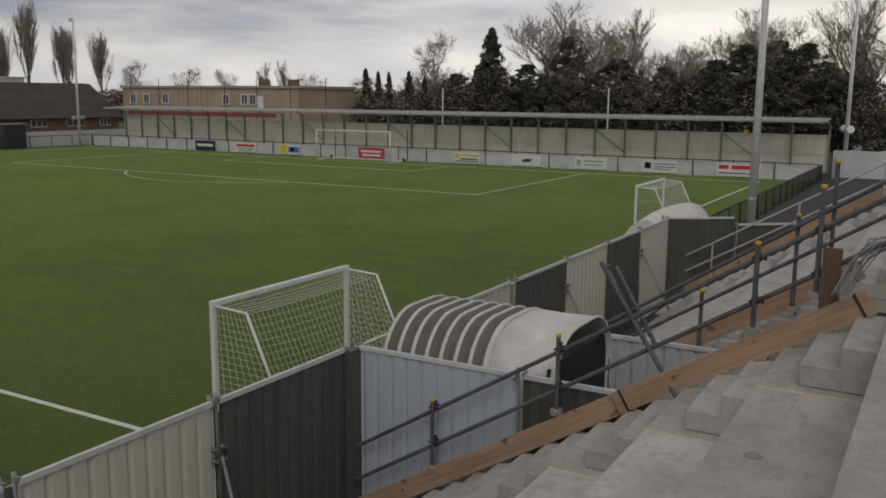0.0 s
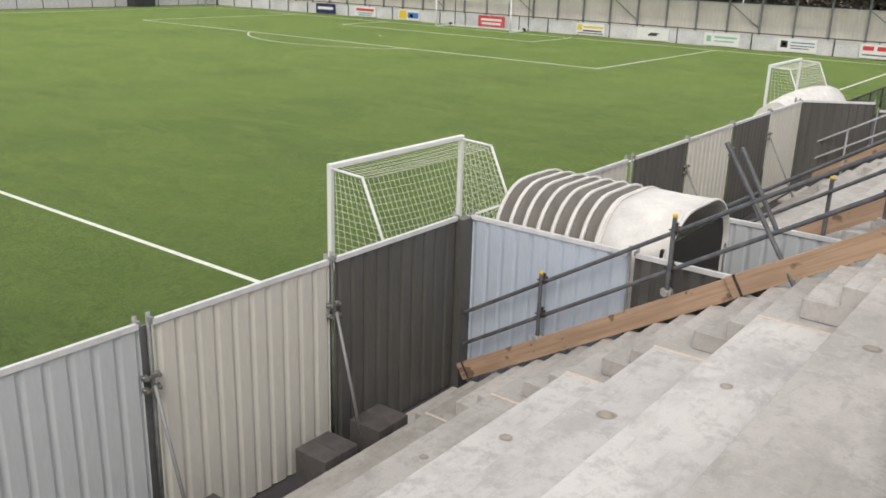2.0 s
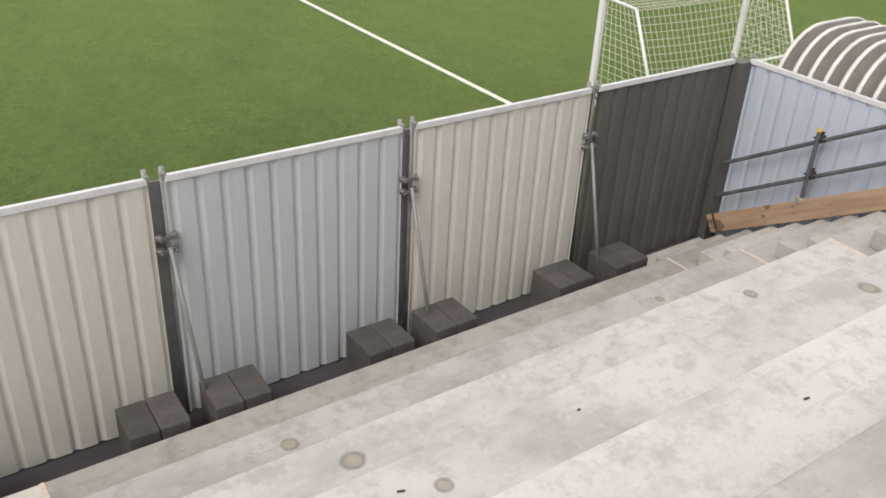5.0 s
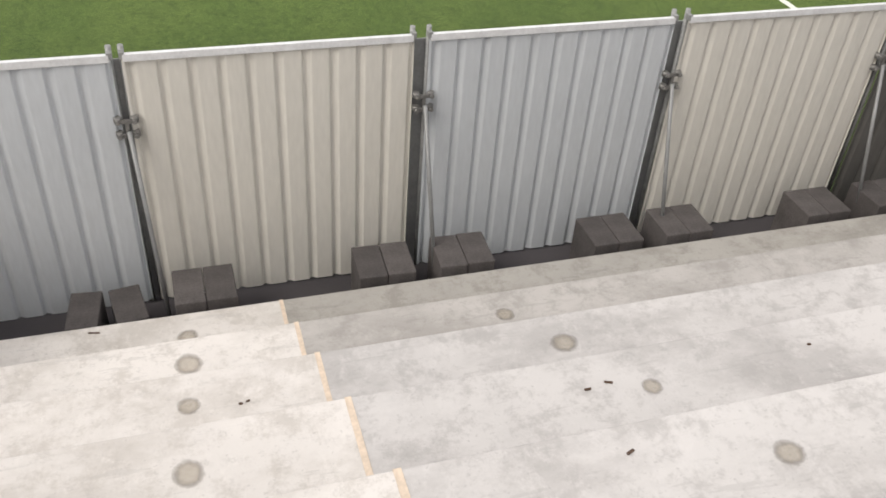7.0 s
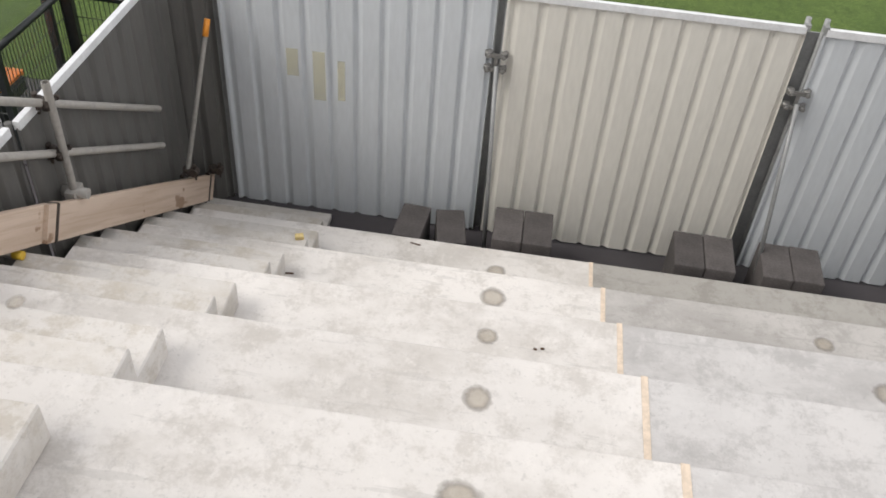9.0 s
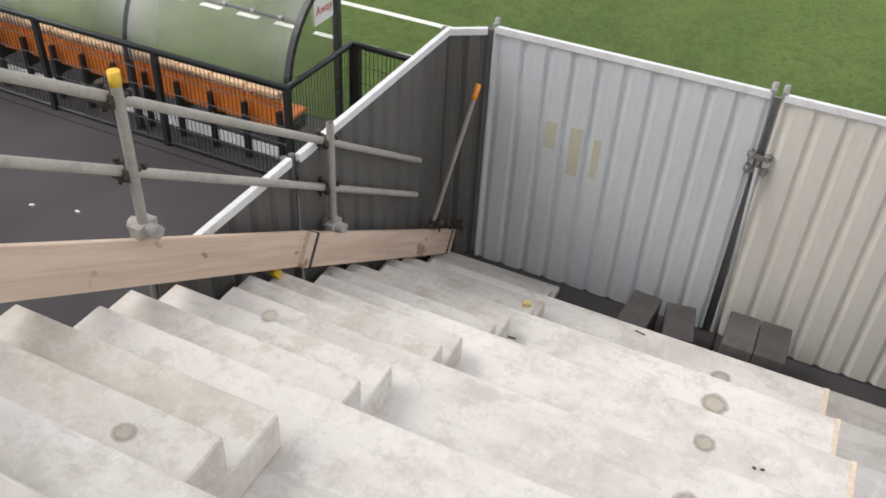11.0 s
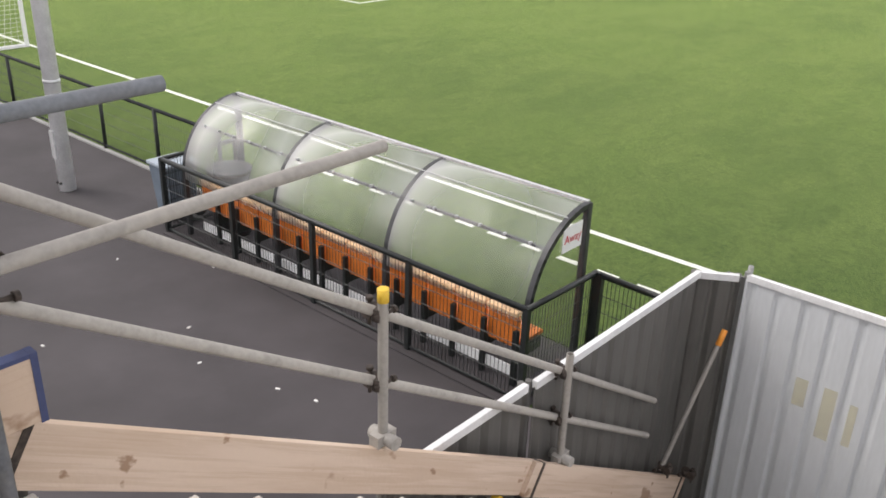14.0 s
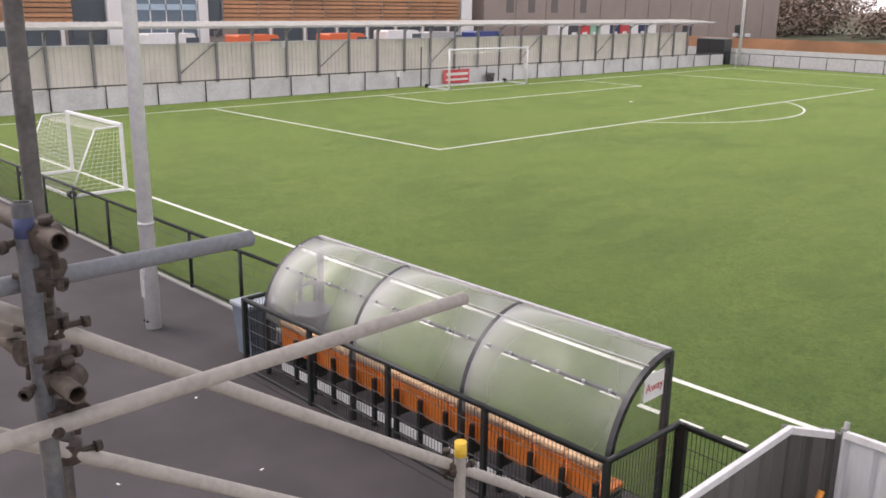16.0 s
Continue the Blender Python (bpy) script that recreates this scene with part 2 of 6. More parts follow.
RUSTTUBE = mat("rusty_scaffold_tube", (0.10, 0.08, 0.066), 0.65, 0.3, var=0.25, scale=14, bump=0.15)
RUST = mat("rusty_coupler", (0.062, 0.048, 0.040), 0.7, 0.25, var=0.3, scale=30, bump=0.3)
YELLOW = mat("yellow_plastic_cap", (0.70, 0.46, 0.04), 0.5, var=0.08)
PLANK = layered("scaffold_board", (0.46, 0.315, 0.215), [
    (2.2, 0.6, 0.42, 0.64, (0.29, 0.185, 0.12), 0.5, (3.0, 0.35, 3.0)),
    (9.0, 0.6, 0.46, 0.60, (0.29, 0.185, 0.12), 0.45, (4.0, 0.12, 4.0)),
    (3.4, 0.45, 0.645, 0.69, (0.12, 0.07, 0.04), 0.75, (1.0, 0.9, 1.3)),
    (5.5, 0.5, 0.66, 0.70, (0.12, 0.07, 0.04), 0.8, (1.0, 0.9, 1.2))], 0.8, 0.2, 40)
PALEPLANK = layered("pale_scaffold_board", (0.60, 0.48, 0.385), [
    (2.2, 0.6, 0.42, 0.64, (0.44, 0.325, 0.235), 0.5, (3.0, 0.35, 3.0)),
    (9.0, 0.6, 0.46, 0.60, (0.44, 0.325, 0.235), 0.45, (4.0, 0.12, 4.0)),
    (3.4, 0.45, 0.645, 0.69, (0.24, 0.14, 0.08), 0.75, (1.0, 0.9, 1.3)),
    (5.5, 0.5, 0.66, 0.70, (0.24, 0.14, 0.08), 0.8, (1.0, 0.9, 1.2))], 0.8, 0.2, 40)
BLUEPAINT = mat("blue_end_paint", (0.04, 0.055, 0.14), 0.6, var=0.1)
BALLAST = mat("dark_concrete_block", (0.085, 0.076, 0.074), 0.9, var=0.2, scale=5, fine=60, bump=0.4, rand=0.15)
WHITE = mat("white_painted_metal", (0.82, 0.83, 0.84), 0.35, var=0.03)
NET = mat("white_net_cord", (0.80, 0.80, 0.74), 0.8, var=0.05)
BLACKMETAL = mat("black_powder_coat", (0.022, 0.026, 0.026), 0.45, 0.2, var=0.15)
DARKGREY = mat("dark_grey_frame", (0.05, 0.052, 0.056), 0.45, 0.3, var=0.12)
ORANGE = mat("orange_plastic_seat", (0.72, 0.20, 0.03), 0.45, var=0.08, scale=4)
def clear_sheet(name, milk, rough):
    """Clear plastic: mostly see-through, a little milky, with a gloss that grows at a glancing view."""
    m = bpy.data.materials.new(name)
    m.use_nodes = True
    n, l = m.node_tree.nodes, m.node_tree.links
    n.remove(n["Principled BSDF"])
    clear, cloudy, gloss = n.new("ShaderNodeBsdfTransparent"), n.new("ShaderNodeBsdfDiffuse"), n.new("ShaderNodeBsdfGlossy")
    clear.inputs["Color"].default_value = (0.985, 0.99, 0.985, 1)
    cloudy.inputs["Color"].default_value = (0.85, 0.86, 0.87, 1)
    gloss.inputs["Roughness"].default_value = rough
    smear, spread = n.new("ShaderNodeTexNoise"), n.new("ShaderNodeMapRange")
    smear.inputs["Scale"].default_value = 2.2
    smear.inputs["Detail"].default_value = 7.0
    spread.inputs["From Min"].default_value, spread.inputs["From Max"].default_value = 0.35, 0.65
    spread.inputs["To Min"].default_value, spread.inputs["To Max"].default_value = milk * 0.88, milk * 1.12
    tc, body, coat, edge = n.new("ShaderNodeTexCoord"), n.new("ShaderNodeMixShader"), n.new("ShaderNodeMixShader"), n.new("ShaderNodeMapRange")
    facing, steep = n.new("ShaderNodeLayerWeight"), n.new("ShaderNodeMath")
    steep.operation = "POWER"
    steep.inputs[1].default_value = 2.6
    edge.inputs["To Min"].default_value, edge.inputs["To Max"].default_value = 0.004, 0.62
    l.new(facing.outputs["Facing"], steep.inputs[0])
    l.new(steep.outputs[0], edge.inputs["Value"])
    l.new(tc.outputs["Object"], smear.inputs["Vector"])
    l.new(smear.outputs["Fac"], spread.inputs["Value"])
    l.new(spread.outputs["Result"], body.inputs[0])
    l.new(clear.outputs[0], body.inputs[1])
    l.new(cloudy.outputs[0], body.inputs[2])
    l.new(edge.outputs[0], coat.inputs[0])
    l.new(body.outputs[0], coat.inputs[1])
    l.new(gloss.outputs[0], coat.inputs[2])
    l.new(coat.outputs[0], n["Material Output"].inputs["Surface"])
    return m


POLY = clear_sheet("clear_polycarbonate", 0.08, 0.45)
POLYCLEAR = clear_sheet("clear_polycarbonate_face", 0.015, 0.3)
CANVAS = mat("cream_tunnel_fabric", (0.77, 0.755, 0.725), 0.7, var=0.07, scale=4, fine=40, stain=0.2, stain_scale=3)
CANVAS_DK = mat("darker_fold_fabric", (0.20, 0.188, 0.17), 0.8, var=0.12, scale=4)
STANDWALL = mat("beige_cladding", (0.72, 0.70, 0.62), 0.7, var=0.07, scale=0.8, fine=20)
ROOF = mat("translucent_roof_sheet", (0.60, 0.60, 0.57), 0.5, alpha=0.42, var=0.1, scale=1.5, stain=0.3, stain_scale=1)
STEEL = mat("grey_painted_steel", (0.27, 0.275, 0.275), 0.5, 0.3, var=0.1)
THICKET = mat("thicket_twigs_and_ivy", (0.25, 0.215, 0.18), 0.95, var=0.3, scale=0.5, fine=4)
DULLGALV = mat("dull_galvanised_post", (0.30, 0.305, 0.30), 0.55, 0.3, var=0.15, scale=10, fine=60)
RAIL = mat("bright_galvanised_rail", (0.70, 0.71, 0.72), 0.42, 0.1, var=0.07, scale=8, fine=50)
CLAMP = mat("dull_steel_clamp", (0.24, 0.235, 0.225), 0.45, 0.5, var=0.2, scale=30)
TRUNK = mat("bark", (0.17, 0.14, 0.115), 0.9, var=0.2, scale=3, bump=0.4)
TWIG = mat("bare_twigs", (0.36, 0.31, 0.27), 0.9, var=0.2, scale=1)
EVERGREEN = mat("evergreen_foliage", (0.19, 0.18, 0.14), 0.9, var=0.3, scale=0.8, fine=5)
HEDGE = mat("brown_hedge_foliage", (0.27, 0.21, 0.17), 0.95, var=0.35, scale=0.5, fine=4)
BRICKWALL = mat("brown_brick", (0.20, 0.135, 0.10), 0.9, var=0.15, scale=1.5, fine=14)
BUFF = mat("buff_brick", (0.46, 0.38, 0.27), 0.9, var=0.1, scale=0.4, fine=10)
ROOFTILE = mat("dark_roof_tile", (0.075, 0.06, 0.056), 0.85, var=0.15, scale=0.6, fine=8)
GLASS = mat("dark_window_glass", (0.08, 0.10, 0.12), 0.08, var=0.05)
TIMBER = mat("cedar_slat", (0.46, 0.24, 0.13), 0.75, var=0.15, scale=0.6, fine=8, rand=0.15)
BROWNCLAD = mat("brown_cladding", (0.30, 0.25, 0.225), 0.75, var=0.06, scale=0.3, fine=6)


def paint(name, color, rough=0.5):
    return mat(name, color, rough, var=0.04, scale=3)


# ---------------------------------------------------------------- mesh helpers
def box(bm, x0, x1, y0, y1, z0, z1, m=None):
    vs = [bm.verts.new(Vector(c) if m is None else m @ Vector(c)) for c in
          ((x0, y0, z0), (x1, y0, z0), (x1, y1, z0), (x0, y1, z0), (x0, y0, z1), (x1, y0, z1), (x1, y1, z1), (x0, y1, z1))]
    for q in ((0, 3, 2, 1), (4, 5, 6, 7), (0, 1, 5, 4), (1, 2, 6, 5), (2, 3, 7, 6), (3, 0, 4, 7)):
        bm.faces.new([vs[i] for i in q])
    return bm


def boxbm(*a, bevel=0.0):
    bm = box(bmesh.new(), *a)
    if bevel:
        bmesh.ops.bevel(bm, geom=bm.edges[:], offset=bevel, segments=2, affect="EDGES", profile=0.6)
    return bm


def tube(bm, a, b, r, n=10, r2=None, caps=True):
    a, b = Vector(a), Vector(b)
    q = (b - a).to_track_quat("Z", "Y").to_matrix()
    r2 = r if r2 is None else r2
    rings = []
    for c, rr in ((a, r), (b, r2)):
        rings.append([bm.verts.new(c + q @ Vector((rr * math.cos(2 * math.pi * i / n), rr * math.sin(2 * math.pi * i / n), 0)))
                      for i in range(n)])
    for i in range(n):
        f = bm.faces.new((rings[0][i], rings[0][(i + 1) % n], rings[1][(i + 1) % n], rings[1][i]))
        f.smooth = n > 5
    if caps:
        bm.faces.new(rings[0][::-1])
        bm.faces.new(rings[1])
    return bm


def tubebm(a, b, r, n=10, r2=None):
    return tube(bmesh.new(), a, b, r, n, r2)


def sweep(bm, pts, r, n=6):
    for a, b in zip(pts, pts[1:]):
        tube(bm, a, b, r, n)
    return bm


def prism(bm, outline, x0, x1):
    """The closed outline of (y, z) pairs drawn out from x0 to x1."""
    A = [bm.verts.new((x0, y, z)) for y, z in outline]
    B = [bm.verts.new((x1, y, z)) for y, z in outline]
    n = len(outline)
    for i in range(n):
        bm.faces.new((A[i], A[(i + 1) % n], B[(i + 1) % n], B[i]))
    bm.faces.new(A[::-1])
    bm.faces.new(B)
    bmesh.ops.recalc_face_normals(bm, faces=bm.faces[:])
    return bm


def meshof(bm, material, name="mesh"):
    me = bpy.data.meshes.new(name)
    bm.to_mesh(me)
    bm.free()
    for mt in material if isinstance(material, (list, tuple)) else [material]:
        me.materials.append(mt)
    return me


def part(name, bm, material, parent, label=""):
    ob = new(name, meshof(bm, material, name))
    ob.parent = parent
    return tagged(ob, label)


def thing(name, label, category, at=(0, 0, 0), rz=0, group="", bm=None, material=None, kind=""):
    ob = new(name, meshof(bm, material, name) if bm else None)
    ob.matrix_basis = pose(*at, 0, 0, rz)
    return tagged(ob, label, category, group, kind)


def piece(name, me, parent, m):
    ob = new(name, me)
    ob.parent = parent
    ob.matrix_basis = m
    return ob


# ---------------------------------------------------------------- ground and pitch
A, W = 49.84, 63.85          # half length and width of the pitch
C = W / 2
ground = thing("ground", "dull brown-green open ground reaching to the horizon", "ground", kind="structure",
               bm=boxbm(-900, 900, -700, 1100, -0.6, -0.12), material=EARTH)
tarmac = thing("pavement", "dark grey damp tarmac surround beside the pitch", "tarmac", kind="structure",
               bm=boxbm(-75, 75, -40, 78, -0.5, -0.012), material=TARMAC)
bm = bmesh.new()
box(bm, -52.75, 52.75, -3.05, W + 3.6, -0.1, 0.0)
box(bm, -14.0, 14.5, -4.42, -3.05, -0.1, 0.0)
turf = thing("artificial_turf", "green artificial turf football pitch with faint mottling", "pitch", kind="structure", bm=bm, material=TURF)


def strip(x0, x1, y0, y1):
    part("pitch_line", boxbm(x0, x1, y0, y1, -0.01, 0.006), LINE, turf)


h = 0.055
strip(-A - h, A + h, -h, h)
strip(-A - h, A + h, W - h, W + h)
strip(-h, h, h, W - h)
bm = bmesh.new()
rows = [[bm.verts.new((r * math.cos(math.tau * i / 72), C + r * math.sin(math.tau * i / 72), 0.0075)) for r in (9.15 - h, 9.15 + h)] for i in range(72)]
for i in range(72):
    p, q = rows[i], rows[(i + 1) % 72]
    bm.faces.new((p[0], p[1], q[1], q[0]))
bmesh.ops.recalc_face_normals(bm, faces=bm.faces[:])
part("centre_circle", bm, LINE, turf)
for s in (-1, 1):
    strip(s * A - h, s * A + h, h, W - h)
    xa, xb = sorted((s * A - s * h, s * (A - 16.5)))
    strip(xa, xb, C - 20.16 - h, C - 20.16 + h)
    strip(xa, xb, C + 20.16 - h, C + 20.16 + h)
    strip(s * (A - 16.5) - h, s * (A - 16.5) + h, C - 20.16 - h, C + 20.16 + h)
    xa, xb = sorted((s * A - s * h, s * (A - 5.5)))
    strip(xa, xb, C - 9.16 - h, C - 9.16 + h)
    strip(xa, xb, C + 9.16 - h, C + 9.16 + h)
    strip(s * (A - 5.5) - h, s * (A - 5.5) + h, C - 9.16 - h, C + 9.16 + h)
    # the arc in front of the penalty area
    bm = bmesh.new()
    a0 = math.acos(5.5 / 9.15)
    rows = []
    for i in range(33):
        a = -a0 + 2 * a0 * i / 32
        rows.append([bm.verts.new((s * (A - 11) - s * r * math.cos(a), C + r * math.sin(a), 0.006)) for r in (9.15 - h, 9.15 + h)])
    for p, q in zip(rows, rows[1:]):
        bm.faces.new((p[0], p[1], q[1], q[0]))
    bmesh.ops.recalc_face_normals(bm, faces=bm.faces[:])
    part("penalty_arc", bm, LINE, turf)
    bm = bmesh.new()
    bmesh.ops.create_cone(bm, cap_ends=True, segments=20, radius1=0.12, radius2=0.12, depth=0.012, matrix=pose(s * (A - 11), C, 0.002))
    part("penalty_spot", bm, LINE, turf)

# ---------------------------------------------------------------- concrete terrace
Y0, Z0, GO, RI = -5.23, 0.408, 0.865, 0.535
SG, SR = GO / 3, RI / 3
TOP = 12


def tread_mesh(w, material=None):
    """One precast terrace unit w wide: a tread with an upstand at its front, the nosing eased."""
    e = 0.012
    return meshof(prism(bmesh.new(), [(0, -RI + 0.004), (0, -e), (-e * 0.4, -e * 0.3), (-e, 0), (-GO - 0.02, 0), (-GO - 0.02, -0.14), (-0.14, -0.14),
                                      (-0.14, -RI + 0.004)], 0, w), material or CONC, "terrace_unit")


def terrace(name, label, joints, rows):
    root = thing(name, label, "terrace", kind="structure")
    for a, b in zip(joints, joints[1:]):
        me = tread_mesh(b - a - 0.03)
        cool = tread_mesh(b - a - 0.03, CONC_COOL)
        low, dull = tread_mesh(b - a - 0.03, GRIMY_SHADED), tread_mesh(b - a - 0.03, CONC_MID)
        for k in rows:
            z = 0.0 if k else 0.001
            # Rows 0 and 1 darken by slab, part of it hoarding shade as colour.
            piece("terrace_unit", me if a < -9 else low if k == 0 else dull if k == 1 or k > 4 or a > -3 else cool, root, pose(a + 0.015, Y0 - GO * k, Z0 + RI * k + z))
    fill = meshof(boxbm(-0.016, 0.016, -GO + 0.004, -0.002, -0.03, 0.003), FILLER, "joint_strip")
    for j in joints[1:-1]:
        for k in rows:
            piece("joint_strip", fill, root, pose(j, Y0 - GO * k, Z0 + RI * k))
    return root


main = terrace("terrace", "pale precast concrete terrace of long stained treads", (-12.10, -8.83, -2.27, -0.88), range(TOP))
side = terrace("terrace_beyond", "pale precast concrete terrace beyond the players' tunnel gap", (1.56, 2.9, 8.2, 13.4), range(TOP))


def raker(x0, x1):
    """A wall under the ends of the treads."""
    pts = [(Y0 - 0.2, -0.05)]
    for k in range(TOP):
        y, z = Y0 - GO * k - 0.17, Z0 + RI * k - 0.16
        pts += [(y, z), (y - GO, z)]
    pts.append((pts[-1][0], -0.05))
    return prism(bmesh.new(), pts, x0, x1)


for x in (-12.0, -1.15, 1.62, 13.1):
    thing("terrace_side_wall", "grey concrete wall under the terrace end", "wall", kind="structure", bm=raker(x, x + 0.2), material=WALLCONC)

# two-step blocks that stand on the treads and make the stairs
bm = prism(bmesh.new(), [(-SG, 0.001), (-SG, SR), (-2 * SG, SR), (-2 * SG, 2 * SR), (-GO, 2 * SR), (-GO, 0.001)], 0, 1.232)
bmesh.ops.bevel(bm, geom=bm.edges[:], offset=0.008, segments=1, affect="EDGES")
STEP = meshof(bm, CONC_STEP, "stair_block")
DULLSTEP = STEP.copy()
DULLSTEP.materials[0] = CONC_MID


def stair(x, rows, lower=True, group="stair blocks"):
    for k in rows:
        ob = new("stair_block", STEP if x < -9 else DULLSTEP)
        ob.matrix_basis = pose(x, Y0 - GO * k, Z0 + RI * k + 0.002)
        tagged(ob, "pale concrete two-step stair block standing on the terrace tread", "stair block", group)
    if lower:
        for m in (1, 2):
            z = Z0 - SR * m
            ob = thing("bottom_step", "pale concrete step at the foot of the stairs", "step", group="bottom steps",
                       bm=boxbm(x, x + 1.12, Y0 + 0.006 + SG * (m - 1), Y0 + SG * m, -0.012, z, bevel=0.008), material=CONC_STEP if x < -9 else CONC_MID)


stair(-12.21, range(TOP - 1), group="stair blocks of the far gangway")
stair(-2.097, range(TOP - 1), group="stair blocks of the tunnel gangway")
stair(1.58, range(TOP - 1), group="stair blocks beyond the tunnel")
stair(11.9, range(TOP - 1), group="stair blocks beyond the tunnel")

# damp rings left round the lifting sockets
SOCK = bpy.data.materials.new("damp_stain")
SOCK.use_nodes = True
sn, sl = SOCK.node_tree.nodes, SOCK.node_tree.links
s_tc, s_len, s_noise = sn.new("ShaderNodeTexCoord"), sn.new("ShaderNodeVectorMath"), sn.new("ShaderNodeTexNoise")
s_len.operation = "LENGTH"
s_noise.inputs["Scale"].default_value = 2.6
s_noise.inputs["Detail"].default_value = 6.0
s_sum = sn.new("ShaderNodeMath")
s_sum.operation = "MULTIPLY_ADD"
s_sum.inputs[1].default_value = 0.45
s_cover, s_tone = sn.new("ShaderNodeValToRGB"), sn.new("ShaderNodeValToRGB")
for ramp, stops in ((s_cover, ((0.0, 0.40), (0.45, 0.38), (0.68, 0.48), (0.9, 0.22), (1.0, 0.0))),
                    (s_tone, ((0.0, (0.50, 0.44, 0.34)), (0.52, (0.42, 0.36, 0.27)), (0.72, (0.20, 0.175, 0.145)), (1.0, (0.34, 0.31, 0.27))))):
    els = ramp.color_ramp.elements
    while len(els) < len(stops):
        els.new(0.5)
    for el, (at, v) in zip(els, stops):
        el.position = at
        el.color = (v, v, v, 1) if isinstance(v, float) else (*v, 1)
s_b = sn["Principled BSDF"]
s_b.inputs["Roughness"].default_value = 0.8
sl.new(s_tc.outputs["Object"], s_len.inputs[0])
sl.new(s_tc.outputs["Object"], s_noise.inputs["Vector"])
sl.new(s_noise.outputs["Fac"], s_sum.inputs[0])
sl.new(s_len.outputs["Value"], s_sum.inputs[2])
s_sub = sn.new("ShaderNodeMath")
s_sub.operation = "SUBTRACT"
s_sub.inputs[1].default_value = 0.22
sl.new(s_sum.outputs[0], s_sub.inputs[0])
for ramp, sock in ((s_cover, "Alpha"), (s_tone, "Base Color")):
    sl.new(s_sub.outputs[0], ramp.inputs["Fac"])
    sl.new(ramp.outputs["Color"], s_b.inputs[sock])
bm = bmesh.new()
bm.faces.new([bm.verts.new((1.2 * math.cos(math.tau * i / 28), 1.2 * math.sin(math.tau * i / 28), 0.0)) for i in range(28)])
PATCH = meshof(bm, SOCK, "socket_patch")


def ring_stain(x, y, z, r, seed):
    ob = new("socket_patch", PATCH)
    ob.matrix_basis = pose(x, y, z + 0.0045, 0, 0, seed * 47) @ Matrix.Diagonal((r * (1.0 + 0.12 * math.sin(seed)), r, 1, 1))
    tagged(ob, "brown damp ring round a mortared lifting socket in the concrete tread", "stain", "socket patches")


n = 0
for j, x in enumerate((-9.58, -7.37, -3.71)):
    for k in range(0 if j == 0 else 1, 6):
        n += 1
        ring_stain(x + 0.012 * math.sin(7 * n), Y0 - GO * k - 0.27 - 0.02 * math.cos(5 * n), Z0 + RI * k, (0.066, 0.056, 0.050)[j] + 0.014 * ((n * 7) % 3), n)

for x, y, k, m, r in ((-11.99, -9.40, 4, 2, 0.045), (-11.26, -9.40, 4, 2, 0.045), (-11.50, -8.66, 3, 2, 0.075), (-11.66, -8.10, 3, 1, 0.05), (-11.30, -8.45, 3, 1, 0.07), (-12.0, -7.50, 2, 1, 0.05)):
    ring_stain(x, y, Z0 + RI * k + SR * m + 0.002, r, k + m)

# ---------------------------------------------------------------- steel hoarding
HZ = 2.28


def sheet_bm(w, h, ribs=10, phase=0.04):
    """A profiled sheet: broad pans and narrow sunk flutes, the first flute at a fraction of the width."""
    bm = bmesh.new()
    prof = [(0.0, 0.0)]
    for i in range(ribs + 1):
        e = w * (phase + 0.097 * 10 / ribs * i)
        prof += [(x, y) for x, y in ((e - 0.068, 0.0), (e - 0.062, 0.003), (e - 0.048, 0.021), (e - 0.042, 0.024), (e - 0.034, 0.024), (e - 0.026, 0.021), (e + 0.006, 0.003), (e + 0.014, 0.0)) if 0.004 < x < w - 0.004]
    prof.append((w, 0.0))
    t = 0.003
    fr = [[bm.verts.new((x, y, z)) for x, y in prof] for z in (0.02, h)]
    bk = [[bm.verts.new((x, y + t, z)) for x, y in prof] for z in (0.02, h)]
    for i in range(len(prof) - 1):
        bm.faces.new((fr[0][i], fr[0][i + 1], fr[1][i + 1], fr[1][i]))
        bm.faces.new((bk[0][i + 1], bk[0][i], bk[1][i], bk[1][i + 1]))
        bm.faces.new((fr[1][i], fr[1][i + 1], bk[1][i + 1], bk[1][i]))
    return bm


def hoarding(x, y, rz, material, colour, w=2.14, h=HZ, ribs=10, group="hoarding panels", stick=0.06):
    """A panel whose ribbed face looks along its own -y; posts at both ends."""
    root = thing("hoarding_panel", colour + " ribbed steel hoarding panel with galvanised top rail", "hoarding panel", (x, y, 0), rz, group)
    part("sheet", sheet_bm(w, h - 0.03, ribs), material, root)
    part("top_rail", boxbm(0.01, w - 0.01, -0.016, 0.024, h - 0.044, h + 0.012, bevel=0.004), RAIL, root, "galvanised top rail")
    part("bottom_rail", boxbm(0.03, w - 0.03, 0.040, 0.062, 0.005, 0.05), DULLGALV, root, "dull galvanised bottom rail")
    for px in (0.006, w - 0.006):
        part("end_post", tubebm((px, 0.048, -0.01), (px, 0.048, h + stick), 0.021, 10), DULLGALV if stick else material, root)
        if stick:
            part("post_bracket", boxbm(px - 0.018, px + 0.018, -0.014, 0.05, h - 0.02, h + 0.028), DULLGALV, root)
    return root


